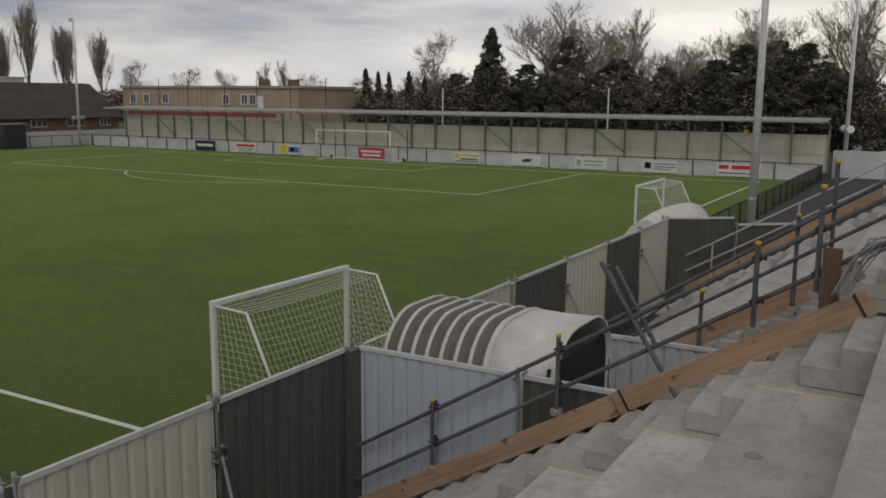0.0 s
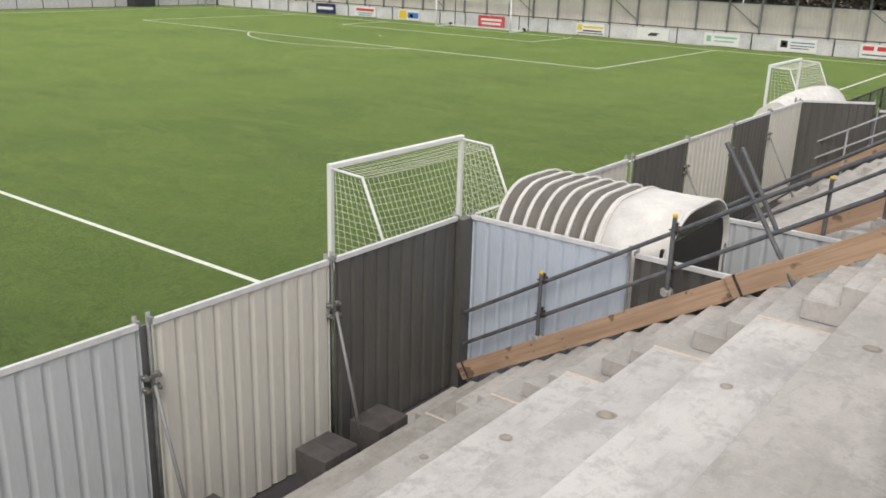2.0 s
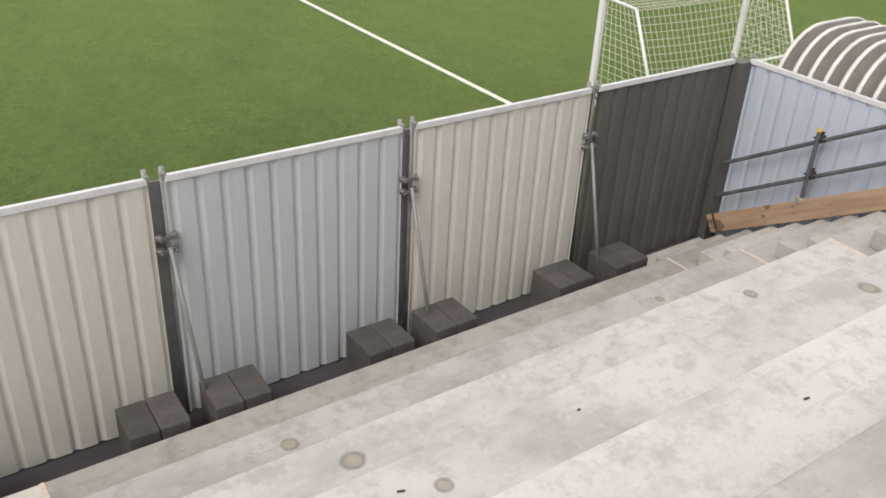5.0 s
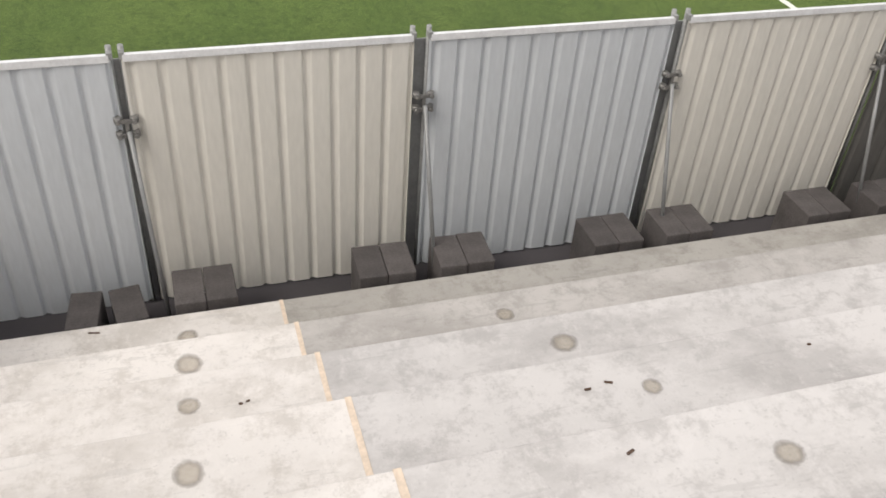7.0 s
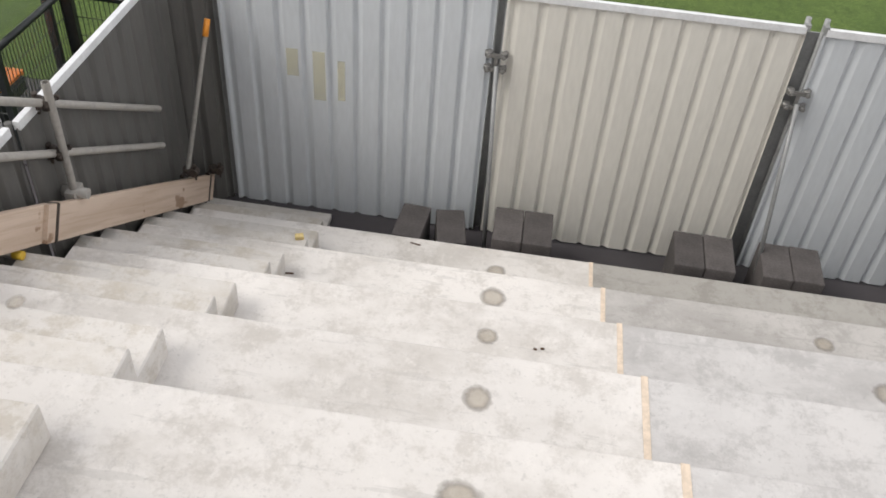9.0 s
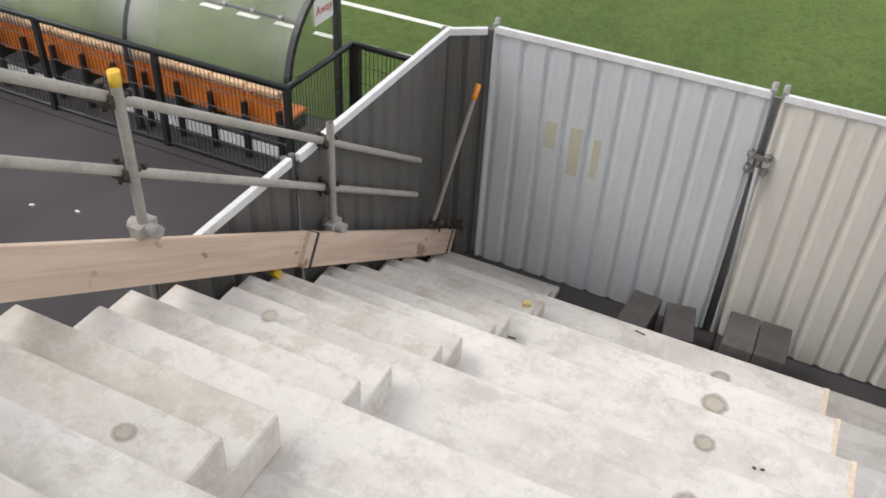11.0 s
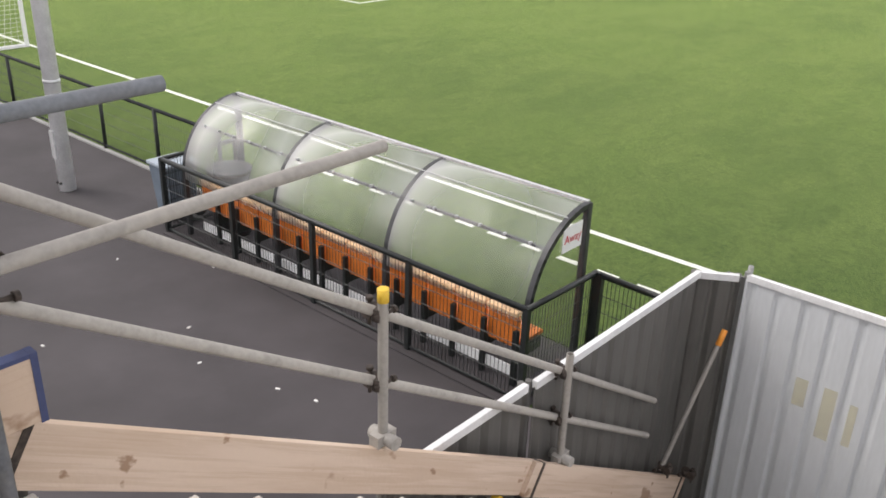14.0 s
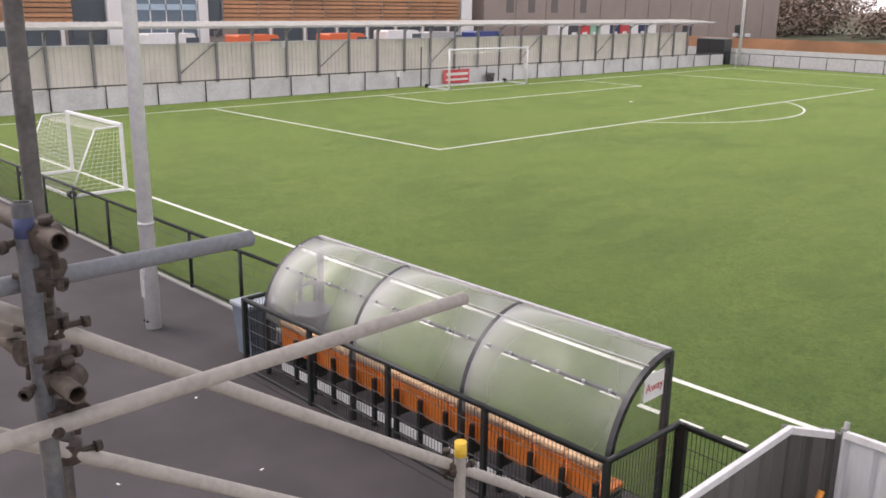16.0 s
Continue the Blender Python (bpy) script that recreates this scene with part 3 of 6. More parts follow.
def coupler_bm():
    bm = box(bmesh.new(), -0.014, 0.014, -0.024, -0.014, -0.07, 0.07)
    for z in (-0.06, 0.06):
        box(bm, -0.075, 0.075, -0.028, -0.012, z - 0.016, z + 0.016)
        for sx in (-0.06, 0.06):
            tube(bm, (sx, -0.05, z), (sx, 0.03, z), 0.012, 6)
            tube(bm, (sx, -0.045, z), (sx, -0.03, z), 0.02, 6)
            tube(bm, (sx, 0.012, z - 0.022), (sx, 0.012, z + 0.022), 0.029, 8)
    return bm


COUP = meshof(coupler_bm(), CLAMP, "panel_clamp")
BLOCKBM = boxbm(-0.12, 0.12, -0.22, 0.21, 0.0, 0.47, bevel=0.014)
BLOCK = meshof(BLOCKBM, BALLAST, "ballast_block")


def clamp(x, y, z, rz=0):
    ob = new("panel_clamp", COUP)
    ob.matrix_basis = pose(x, y, z, 0, 0, rz)
    tagged(ob, "galvanised double clamp joining two hoarding panels", "clamp", "panel clamps")


def brace(x, y, dx=0.06, dy=-0.52, zt=1.70):
    ob = thing("brace_tube", "grey steel brace tube propping the hoarding from the ground", "brace", group="hoarding braces",
               bm=tubebm((x, y - 0.05, zt), (x + dx, y + dy, 0.0), 0.018, 10), material=STEEL)


def ballast(x, y, rz=0, tilt=0.0, gap=0.245):
    for s in (-0.5, 0.5):
        ob = new("ballast_block", BLOCK)
        ob.matrix_basis = pose(x + s * gap, y, -0.012, 0, 0, rz + tilt * s) @ Matrix.Diagonal((1, 1, 0.82 if tilt else 1, 1))
        tagged(ob, "dark concrete ballast block at the hoarding foot", "ballast block", "ballast blocks")


HY = -4.56
for x, m, c in ((-11.97, BLUEGREY, "stained pale blue-grey"), (-9.76, CREAM, "cream"), (-7.50, BLUEGREY, "pale blue-grey"),
                (-5.24, CREAM, "cream"), (-3.02, DARKSHEET, "charcoal")):
    hoarding(x, HY, 0, m, c)
for x in (-9.795, -7.53, -5.29, -3.06):
    clamp(x, HY - 0.02, 1.72)
    brace(x + 0.01, HY, 0.09, -0.40)
COVER = meshof(boxbm(-0.09, 0.09, 0.075, 0.09, 0.0, HZ - 0.06), STEEL, "cover_strip")
for x in (-9.795, -7.53, -5.29, -3.06, -12.06, -0.86):
    ob = new("cover_strip", COVER)
    ob.matrix_basis = pose(x, HY, 0)
    tagged(ob, "dark steel strip closing the gap between two hoarding panels", "cover strip", "cover strips")
ballast(-10.16, -4.97, 2, 14, 0.33)
for x in (-9.40, -7.92, -7.22, -5.80, -5.08, -3.56, -2.75):
    ballast(x, -4.95, random.Random(int(x * 10)).uniform(-3, 3))
# old paper patches on the stained panel
PASTE = mat("paste_residue", (0.74, 0.68, 0.42), 0.7, var=0.15, scale=12, alpha=0.22)
panel = bpy.data.objects["hoarding_panel"]
for x, z, w, hh in ((0.522, 1.36, 0.095, 0.24), (0.735, 1.16, 0.10, 0.44), (0.935, 1.18, 0.06, 0.36)):
    part("paste_patch", boxbm(x, x + w, -0.0015, -0.0005, z, z + hh), PASTE, panel, "yellowed paste residue")

thing("corner_post", "charcoal post closing the hoarding corner", "post", bm=boxbm(-0.89, -0.69, -4.66, -4.52, -0.012, HZ - 0.02, bevel=0.004), material=DARKSHEET)
# returns at the tunnel gap and at the far end
hoarding(-0.70, -4.63, -90, PALEBLUE, "pale blue")
hoarding(-0.70, -6.85, -90, DARKSHEET, "charcoal", 1.9)
hoarding(1.42, -4.62, -90, DARKSHEET, "charcoal", 2.2)
hoarding(1.42, -6.90, -90, BLUEGREY, "pale grey", 2.14)
for x, m, c in ((1.55, CREAM, "grey cream"), (3.97, DARKSHEET, "charcoal"), (6.20, CREAM, "cream"), (8.50, DARKSHEET, "charcoal"), (10.80, CREAM, "pale cream")):
    hoarding(x, HY, 0, m, c, 2.18)
for x in (3.9, 6.15, 8.45, 10.75):
    clamp(x, HY - 0.02, 1.72)
    brace(x, HY, 0.2, -0.9)
hoarding(13.02, -4.40, -55, DARKSHEET, "charcoal", 1.9)
hoarding(14.16, -6.05, -50, DARKSHEET, "charcoal", 1.9, 2.1)
# far end: a narrow slip, then panels running back along the stairs
hoarding(-12.30, -4.74, 33, DARKSHEET, "narrow charcoal", 0.34, 2.25, 2, stick=0)
hoarding(-12.255, -6.92, 90, DARKSHEET, "charcoal", 2.16, stick=0)
hoarding(-12.275, -8.16, 90, DARKSHEET, "charcoal", 1.2, HZ, 6, stick=0)


# ---------------------------------------------------------------- covered ends
def end_stand(s, y0, y1, posts, skip=()):
    root = thing("end_stand", "low covered terrace with beige clad back wall and grey cantilever roof", "stand")

    def X(d):
        return s * d

    def bx(xa, xb, *rest):
        xa, xb = sorted((X(xa), X(xb)))
        return boxbm(xa, xb, *rest)
    part("floor_slab", bx(53.0, 56.4, y0, y1, -0.02, 0.16), WALLCONC, root)
    part("upper_step", bx(54.7, 56.4, y0, y1, 0.16, 0.36), WALLCONC, root)
    # back wall of separate clad bays
    bays = posts
    for a, b in zip(bays, bays[1:]):
        bm = bmesh.new()
        n = 8
        q = (b - a) / n
        prof = []
        for i in range(n):
            p = a + q * i
            prof += [(56.03, p), (56.03, p + q * 0.6), (56.0, p + q * 0.66), (56.0, p + q * 0.94)]
        prof.append((56.03, b))
        lo = [[bm.verts.new((X(x + t), y, z)) for x, y in prof] for t in (0.0, 0.05) for z in (0.36, 2.82)]
        for i in range(len(prof) - 1):
            bm.faces.new((lo[0][i], lo[0][i + 1], lo[1][i + 1], lo[1][i]))
            bm.faces.new((lo[2][i], lo[2][i + 1], lo[3][i + 1], lo[3][i]))
            bm.faces.new((lo[1][i], lo[1][i + 1], lo[3][i + 1], lo[3][i]))
        bmesh.ops.recalc_face_normals(bm, faces=bm.faces[:])
        part("wall_bay", bm, STANDWALL, root)
        xa, xb = sorted((X(55.93), X(55.99)))
        part("wall_rail", boxbm(xa, xb, a + 0.05, b - 0.05, 1.55, 1.64), STANDWALL, root)
        part("wall_capping", bx(55.96, 56.12, a, b, 2.82, 2.89), GREYWALL, root)
    for i, p in enumerate(bays):
        bm = bmesh.new()
        xa, xb = sorted((X(55.78), X(55.92)))
        box(bm, xa, xb, p - 0.06, p + 0.06, 0.36, 3.55)
        part("post", bm, STEEL, root, "grey steel post")
        # curved bracket that carries the roof
        bm = bmesh.new()
        pts = []
        for j in range(7):
            a = j / 6 * math.pi / 2
            pts.append((X(55.85 - 1.1 * (1 - math.cos(a))), p, 3.05 + 0.72 * math.sin(a)))
        pts.append((X(53.3), p, 3.80))
        sweep(bm, pts, 0.045, 6)
        part("roof_bracket", bm, STEEL, root, "curved steel roof bracket")
    for i, (a, b) in enumerate(zip(bays, bays[1:])):
        if i % 4 == 2:
            part("diagonal_brace", tubebm((X(55.86), a, 1.2), (X(55.86), b, 2.9), 0.035, 6), STEEL, root)
    # roof sheets, bay by bay, rising to the back
    for a, b in zip(bays, bays[1:]):
        bm = bmesh.new()
        n = 6
        q = (b - a) / n
        prof = []
        for i in range(n):
            p = a + q * i
            prof += [(p, 0.0), (p + q * 0.66, 0.0), (p + q * 0.74, 0.035), (p + q * 0.92, 0.035)]
        prof.append((b, 0.0))
        top = [[bm.verts.new((X(x), y, z + l)) for y, l in prof] for x, z in ((53.1, 3.86), (56.5, 4.03))]
        low = [[bm.verts.new((X(x), y, z + l - 0.03)) for y, l in prof] for x, z in ((53.1, 3.86), (56.5, 4.03))]
        for i in range(len(prof) - 1):
            for g in (top, low):
                bm.faces.new((g[0][i], g[0][i + 1], g[1][i + 1], g[1][i]))
            for e in (0, 1):
                bm.faces.new((top[e][i], top[e][i + 1], low[e][i + 1], low[e][i]))
        bmesh.ops.recalc_face_normals(bm, faces=bm.faces[:])
        part("roof_sheet", bm, ROOF, root)
    part("front_gutter", bx(53.02, 53.12, bays[0], bays[-1], 3.76, 3.90), ROOF, root)
    for x, z in ((53.9, 3.82), (54.9, 3.86), (55.9, 3.90)):
        part("purlin", bx(x, x + 0.08, bays[0], bays[-1], z - 0.06, z + 0.01), STEEL, root)
    return root


end_stand(1, -2.9, 66.0, [-3.25 + 2.375 * i for i in range(30)])
end_stand(-1, -2.0, 66.0, [-1.0 + 2.375 * i for i in range(29)])


def perimeter_rail(x0, y0, x1, y1, n, label, mesh=False, wall=True):
    """A pitch-side rail: posts, a top rail and a panel between each two posts."""
    root = thing("perimeter_rail", label, "rail")
    d = Vector((x1 - x0, y1 - y0, 0))
    L = d.length
    u = d / L
    nrm = Vector((-u.y, u.x, 0))
    for i in range(n + 1):
        p = Vector((x0, y0, 0)) + d * i / n
        part("post", tubebm(p + Vector((0, 0, -0.02)), p + Vector((0, 0, 1.12)), 0.035, 8), BLACKMETAL, root)
    part("top_rail", tubebm((x0, y0, 1.1), (x1, y1, 1.1), 0.032, 8), BLACKMETAL, root)
    if mesh:
        part("bottom_rail", tubebm((x0, y0, 0.08), (x1, y1, 0.08), 0.02, 6), BLACKMETAL, root)
        bm = bmesh.new()
        m = int(L / 0.07)
        for i in range(m):
            p = Vector((x0, y0, 0)) + d * (i + 0.5) / m
            tube(bm, p + Vector((0, 0, 0.08)), p + Vector((0, 0, 1.08)), 0.0045, 3, caps=False)
        for z in (0.3, 0.5, 0.7, 0.9):
            tube(bm, (x0, y0, z), (x1, y1, z), 0.006, 4, caps=False)
        tagged(part("mesh_infill", bm, BLACKMETAL, root, "black weld mesh"), kind="stuff")
    return root


def low_wall(x0, x1, y0, y1, n, along, h=0.97, material=None):
    root = thing("low_wall", "pale grey panelled low wall behind the pitch rail", "wall", kind="structure")
    for i in range(n):
        if along == "y":
            a, b = y0 + (y1 - y0) * i / n, y0 + (y1 - y0) * (i + 1) / n
            bm = boxbm(x0, x1, a + 0.006, b - 0.006, -0.012, h, bevel=0.005)
        else:
            a, b = x0 + (x1 - x0) * i / n, x0 + (x1 - x0) * (i + 1) / n
            bm = boxbm(a + 0.006, b - 0.006, y0, y1, -0.012, h, bevel=0.005)
        part("wall_panel", bm, material or GREYWALL, root)
    return root


perimeter_rail(52.8, -3.1, 52.8, W + 3.4, 26, "dark pitch-side rail in front of the grey wall")
perimeter_rail(-52.8, -3.1, -52.8, W + 3.4, 26, "dark pitch-side rail in front of the grey wall")
low_wall(52.9, 53.0, -3.0, W + 3.3, 26, "y")
low_wall(-53.0, -52.9, -3.0, W + 3.3, 26, "y")
perimeter_rail(-52.8, W + 3.5, 52.8, W + 3.5, 44, "dark pitch-side rail along the far touchline")
low_wall(-62, 62, W + 4.6, W + 4.72, 40, "x", 1.5, mat("far_grey_wall", (0.62, 0.62, 0.62), 0.8, var=0.1))
perimeter_rail(-52.8, -3.1, -20.9, -3.1, 18, "black mesh pitch-side fence", mesh=True)
thing("kerb", "pale concrete edging under the pitch-side fence", "kerb", kind="structure", bm=boxbm(-52.7, -20.5, -3.17, -3.09, -0.1, 0.02), material=WALLCONC)
thing("kerb", "dark damp edging under the dugout fence", "kerb", kind="structure", bm=boxbm(-20.4, -14.0, -4.50, -4.44, -0.1, 0.012), material=TARMAC)
thing("dugout_slab", "dark paved strip under the dugout", "slab", kind="structure", bm=boxbm(-20.4, -14.1, -4.43, -3.08, -0.1, 0.006), material=TARMAC)
perimeter_rail(14.6, -3.3, 52.8, -3.3, 20, "black mesh pitch-side fence", mesh=True)


# ---------------------------------------------------------------- goals
def net_strands(bm, a, b, c, d, nu, nv, r=0.0045, sag=0.0):
    """A net over the quad a-b-c-d (a-b and d-c run along u), as crossing cords."""
    a, b, c, d = (Vector(p) for p in (a, b, c, d))

    def at(u, v):
        p = (a * (1 - u) + b * u) * (1 - v) + (d * (1 - u) + c * u) * v
        p.z -= sag * 4 * u * (1 - u) * (0.4 + v * (1 - v) * 2.4)
        return p
    for i in range(nu + 1):
        pts = [at(i / nu, j / 8) for j in range(9)]
        for p, q in zip(pts, pts[1:]):
            tube(bm, p, q, r, 3, caps=False)
    for j in range(nv + 1):
        pts = [at(i / 10, j / nv) for i in range(11)]
        for p, q in zip(pts, pts[1:]):
            tube(bm, p, q, r, 3, caps=False)


def small_goal(x, y, rz, w=3.75, hh=1.86, name="training_goal"):
    """A portable goal; it faces its own +y, the net runs back along -y."""
    root = thing(name, "white portable training goal with white net and wheels", "goal", (x, y, 0), rz, "training goals")
    dt, db = 0.74, 1.55
    for s in (0, w):
        part("post", boxbm(s - 0.045, s + 0.045, -0.05, 0.05, 0, hh, bevel=0.02), WHITE, root)
        part("top_arm", tubebm((s, 0, hh - 0.03), (s, -dt, hh - 0.07), 0.026, 8), WHITE, root)
        part("back_stay", tubebm((s, -dt, hh - 0.07), (s, -db, 0.07), 0.026, 8), WHITE, root)
        part("ground_bar", boxbm(s - 0.04, s + 0.04, -db, -0.05, 0.0, 0.09, bevel=0.015), WHITE, root)
        wh = part("wheel", tubebm((s - 0.10, -db + 0.02, 0.10), (s + 0.10, -db + 0.02, 0.10), 0.105, 16), BLACKMETAL, root, "black rubber wheel")
        part("hub", tubebm((s - 0.105, -db + 0.02, 0.10), (s + 0.105, -db + 0.02, 0.10), 0.04, 10), WHITE, wh)
    part("crossbar", boxbm(-0.045, w + 0.045, -0.05, 0.05, hh - 0.05, hh + 0.05, bevel=0.02), WHITE, root)
    part("back_bar", boxbm(0, w, -db - 0.04, -db + 0.04, 0.0, 0.09, bevel=0.015), WHITE, root)
    bm = bmesh.new()
    net_strands(bm, (0, 0, hh - 0.05), (w, 0, hh - 0.05), (w, -dt, hh - 0.09), (0, -dt, hh - 0.09), 30, 5, sag=0.05)
    net_strands(bm, (0, -dt, hh - 0.09), (w, -dt, hh - 0.09), (w, -db, 0.08), (0, -db, 0.08), 30, 16, sag=0.10)
    for s in (0, w):
        net_strands(bm, (s, -0.02, hh - 0.05), (s, -dt, hh - 0.09), (s, -db, 0.08), (s, -0.02, 0.08), 8, 15)
    tagged(part("net", bm, NET, root, "sagging white cord net"), kind="stuff")
    return root


def big_goal(s):
    root = thing("goal", "full-size white football goal with pale net", "goal", (s * A, C, 0), 90 if s > 0 else -90, "full-size goals")
    # local: x along the goal line, +y towards the pitch
    for x in (-3.66, 3.66):
        part("post", tubebm((x, 0, 0), (x, 0, 2.44), 0.06, 12), WHITE, root)
        part("ground_bar", boxbm(x - 0.05, x + 0.05, -2.0, -0.06, 0, 0.1), WHITE, root)
        part("net_pole", tubebm((x, -2.6, 0), (x, -2.6, 2.5), 0.035, 8), BLACKMETAL, root, "dark net pole")
        part("wheel", tubebm((x - 0.1, -2.0, 0.12), (x + 0.1, -2.0, 0.12), 0.13, 14), BLACKMETAL, root, "black wheel")
    part("crossbar", tubebm((-3.72, 0, 2.44), (3.72, 0, 2.44), 0.06, 12), WHITE, root)
    part("back_bar", boxbm(-3.66, 3.66, -2.05, -1.95, 0, 0.1), WHITE, root)
    bm = bmesh.new()
    net_strands(bm, (-3.66, 0, 2.42), (3.66, 0, 2.42), (3.66, -2.0, 2.1), (-3.66, -2.0, 2.1), 44, 10, 0.0022, sag=0.12)
    net_strands(bm, (-3.66, -2.0, 2.1), (3.66, -2.0, 2.1), (3.66, -2.0, 0.05), (-3.66, -2.0, 0.05), 44, 14, 0.0022, sag=0.0)
    for x in (-3.66, 3.66):
        net_strands(bm, (x, 0, 2.42), (x, -2.0, 2.1), (x, -2.0, 0.05), (x, 0, 0.05), 12, 14, 0.0022)
    tagged(part("net", bm, NET, root, "thin pale net"), kind="stuff")


big_goal(1)
big_goal(-1)
small_goal(1.28, -0.25, 0)
small_goal(24.6, 0.0, 0)
small_goal(-37.4, -0.15, 0)


# ---------------------------------------------------------------- scaffold rails, boards and props
def coupler_mesh():
    """A scaffold coupler: two collars, a hinge and the bolts."""
    bm = bmesh.new()
    tube(bm, (0, 0, -0.03), (0, 0, 0.03), 0.036, 10)
    tube(bm, (0.055, -0.03, 0), (0.055, 0.03, 0), 0.036, 10)
    box(bm, 0.0, 0.06, -0.022, 0.022, -0.022, 0.022)
    tube(bm, (-0.02, -0.085, 0.0), (-0.02, 0.05, 0.0), 0.010, 6)
    tube(bm, (-0.02, -0.085, 0.0), (-0.02, -0.066, 0.0), 0.018, 6)
    tube(bm, (0.06, 0.0, -0.075), (0.06, 0.0, 0.06), 0.010, 6)
    tube(bm, (0.06, 0.0, 0.045), (0.06, 0.0, 0.064), 0.018, 6)
    return meshof(bm, RUST, "scaffold_coupler")


COUPLER = coupler_mesh()


def coupler(x, y, z, rx=0, ry=0, rz=0):
    ob = new("scaffold_coupler", COUPLER)
    ob.matrix_basis = pose(x, y, z, rx, ry, rz)
    tagged(ob, "rusty scaffold coupler clamping two tubes", "coupler", "scaffold couplers")


def hollow_tube_bm(a, b, r=0.0242):
    """A tube with a visible bore at both ends."""
    bm = bmesh.new()
    a, b = Vector(a), Vector(b)
    u = (b - a).normalized()
    tube(bm, a, b, r, 14, caps=False)
    q = u.to_track_quat("Z", "Y").to_matrix()
    for c, s in ((a, 1), (b, -1)):
        rings = []
        for rr, d in ((r, 0.0), (r * 0.82, 0.0), (r * 0.82, 0.12)):
            rings.append([bm.verts.new(c + u * (s * d) + q @ Vector((rr * math.cos(2 * math.pi * i / 14), rr * math.sin(2 * math.pi * i / 14), 0))) for i in range(14)])
        for p, w in zip(rings, rings[1:]):
            for i in range(14):
                bm.faces.new((p[i], p[(i + 1) % 14], w[(i + 1) % 14], w[i]))
        bm.faces.new(rings[-1])
    bmesh.ops.recalc_face_normals(bm, faces=bm.faces[:])
    return bm


def pole(a, b, material=None, label="weathered galvanised scaffold tube", name="scaffold_tube", r=0.0242, group="scaffold tubes"):
    return thing(name, label, "scaffold tube", group=group, bm=hollow_tube_bm(a, b, r), material=material or TUBE)


def standard(x, y, z0, z1, cap=True, material=None, foot=True):
    root = thing("rail_standard", "short upright scaffold tube carrying the stair rails" + (", yellow end cap" if cap else ""), "rail standard", group="rail standards")
    part("upright", hollow_tube_bm((x, y, z0), (x, y, z1)), material or TUBE, root)
    if cap:
        part("end_cap", tubebm((x, y, z1 - (0.022 if material is BLUETUBE else 0.05)), (x, y, z1 + 0.014), 0.027, 12), YELLOW, root, "yellow plastic end cap")
    if foot:
        bm = bmesh.new()
        tube(bm, (x - 0.07, y, z0 + 0.02), (x + 0.09, y, z0 + 0.02), 0.034, 10)
        box(bm, x - 0.03, x + 0.03, y - 0.06, y + 0.06, z0 - 0.01, z0 + 0.05)
        part("board_clamp", bm, TUBE, root, "steel board clamp")


def board(x, ya, za, yb, zb, material, label, w=0.225, t=0.04, group="stair side boards"):
    """A board on edge from (ya, za) to (yb, zb), which name the middle of its height."""
    L = math.hypot(yb - ya, zb - za)
    bm = boxbm(-t / 2, t / 2, 0, L, -w / 2, w / 2, bevel=0.004)
    ob = thing("scaffold_board", label, "board", group=group, bm=bm, material=material)
    ang = math.degrees(math.atan2(zb - za, yb - ya))
    ob.matrix_basis = pose(x, ya, za, ang, 0, 0)
    for y in (0.10, L - 0.10):
        strap = boxbm(-t / 2 - 0.004, t / 2 + 0.004, y - 0.014, y + 0.014, -w / 2 - 0.003, w / 2 + 0.003)
        part("end_hoop", strap, RUST, ob, "dark nailed end strap")
    return ob


# far gangway: boards, rails, standards
board(-12.13, -4.76, 0.26, -7.10, 1.745, PALEPLANK, "pale sawn scaffold board on edge beside the stairs")
board(-12.16, -6.95, 1.65, -9.98, 3.52, PALEPLANK, "pale sawn scaffold board on edge beside the stairs")
pole((-12.21, -5.33, 1.401), (-12.21, -10.75, 4.909))
pole((-12.21, -5.37, 1.101), (-12.21, -10.75, 4.520))
standard(-12.16, -8.30, 2.66, 3.44)
standard(-12.16, -6.70, 1.65, 2.43, cap=False)
for y, z in ((-8.30, 3.323), (-8.30, 2.963), (-6.70, 2.288), (-6.70, 1.946)):
    coupler(-12.185, y, z, 0, 0, 180)
# corner prop with an orange cap
prop = pole((-12.12, -5.22, 0.73), (-12.0, -4.72, 1.84), TUBE, "grey prop tube with an orange end cap leaning on the hoarding", "prop_tube", 0.019, "prop tubes")
part("end_cap", tubebm((-12.012, -4.77, 1.73), (-11.999, -4.716, 1.85), 0.024, 10), mat("orange_cap", (0.85, 0.32, 0.04), 0.5), prop, "orange end cap")
coupler(-12.12, -5.20, 0.75)
coupler(-12.10, -4.75, 0.45)
# near standards and ledgers above the far gangway
upright = pole((-12.00, -9.985, 3.05), (-12.00, -9.985, 4.752), BLUETUBE, "dull blue-grey upright scaffold tube with an open top")
part("paint_band", tubebm((-12.00, -9.985, 4.665), (-12.00, -9.985, 4.715), 0.0248, 14), BLUEPAINT, upright, "worn blue paint band")
pole((-12.25, -9.87, 2.9), (-12.25, -9.87, 6.6), DARKTUBE, "dull grey upright scaffold tube")
pole((-12.055, -11.6, 4.528), (-12.055, -9.325, 4.538), BLUELEDGER, "blue-grey ledger tube sticking out past the upright")
pole((-11.945, -11.6, 4.163), (-11.945, -8.515, 4.193), TUBE, "pale galvanised ledger tube sticking out past the upright")
for z, e in ((4.675, -11.86), (4.29, -11.85)):
    pole((-14.2, -9.955, z), (e, -9.955, z), RUSTTUBE, "rusty transom tube with an open end")
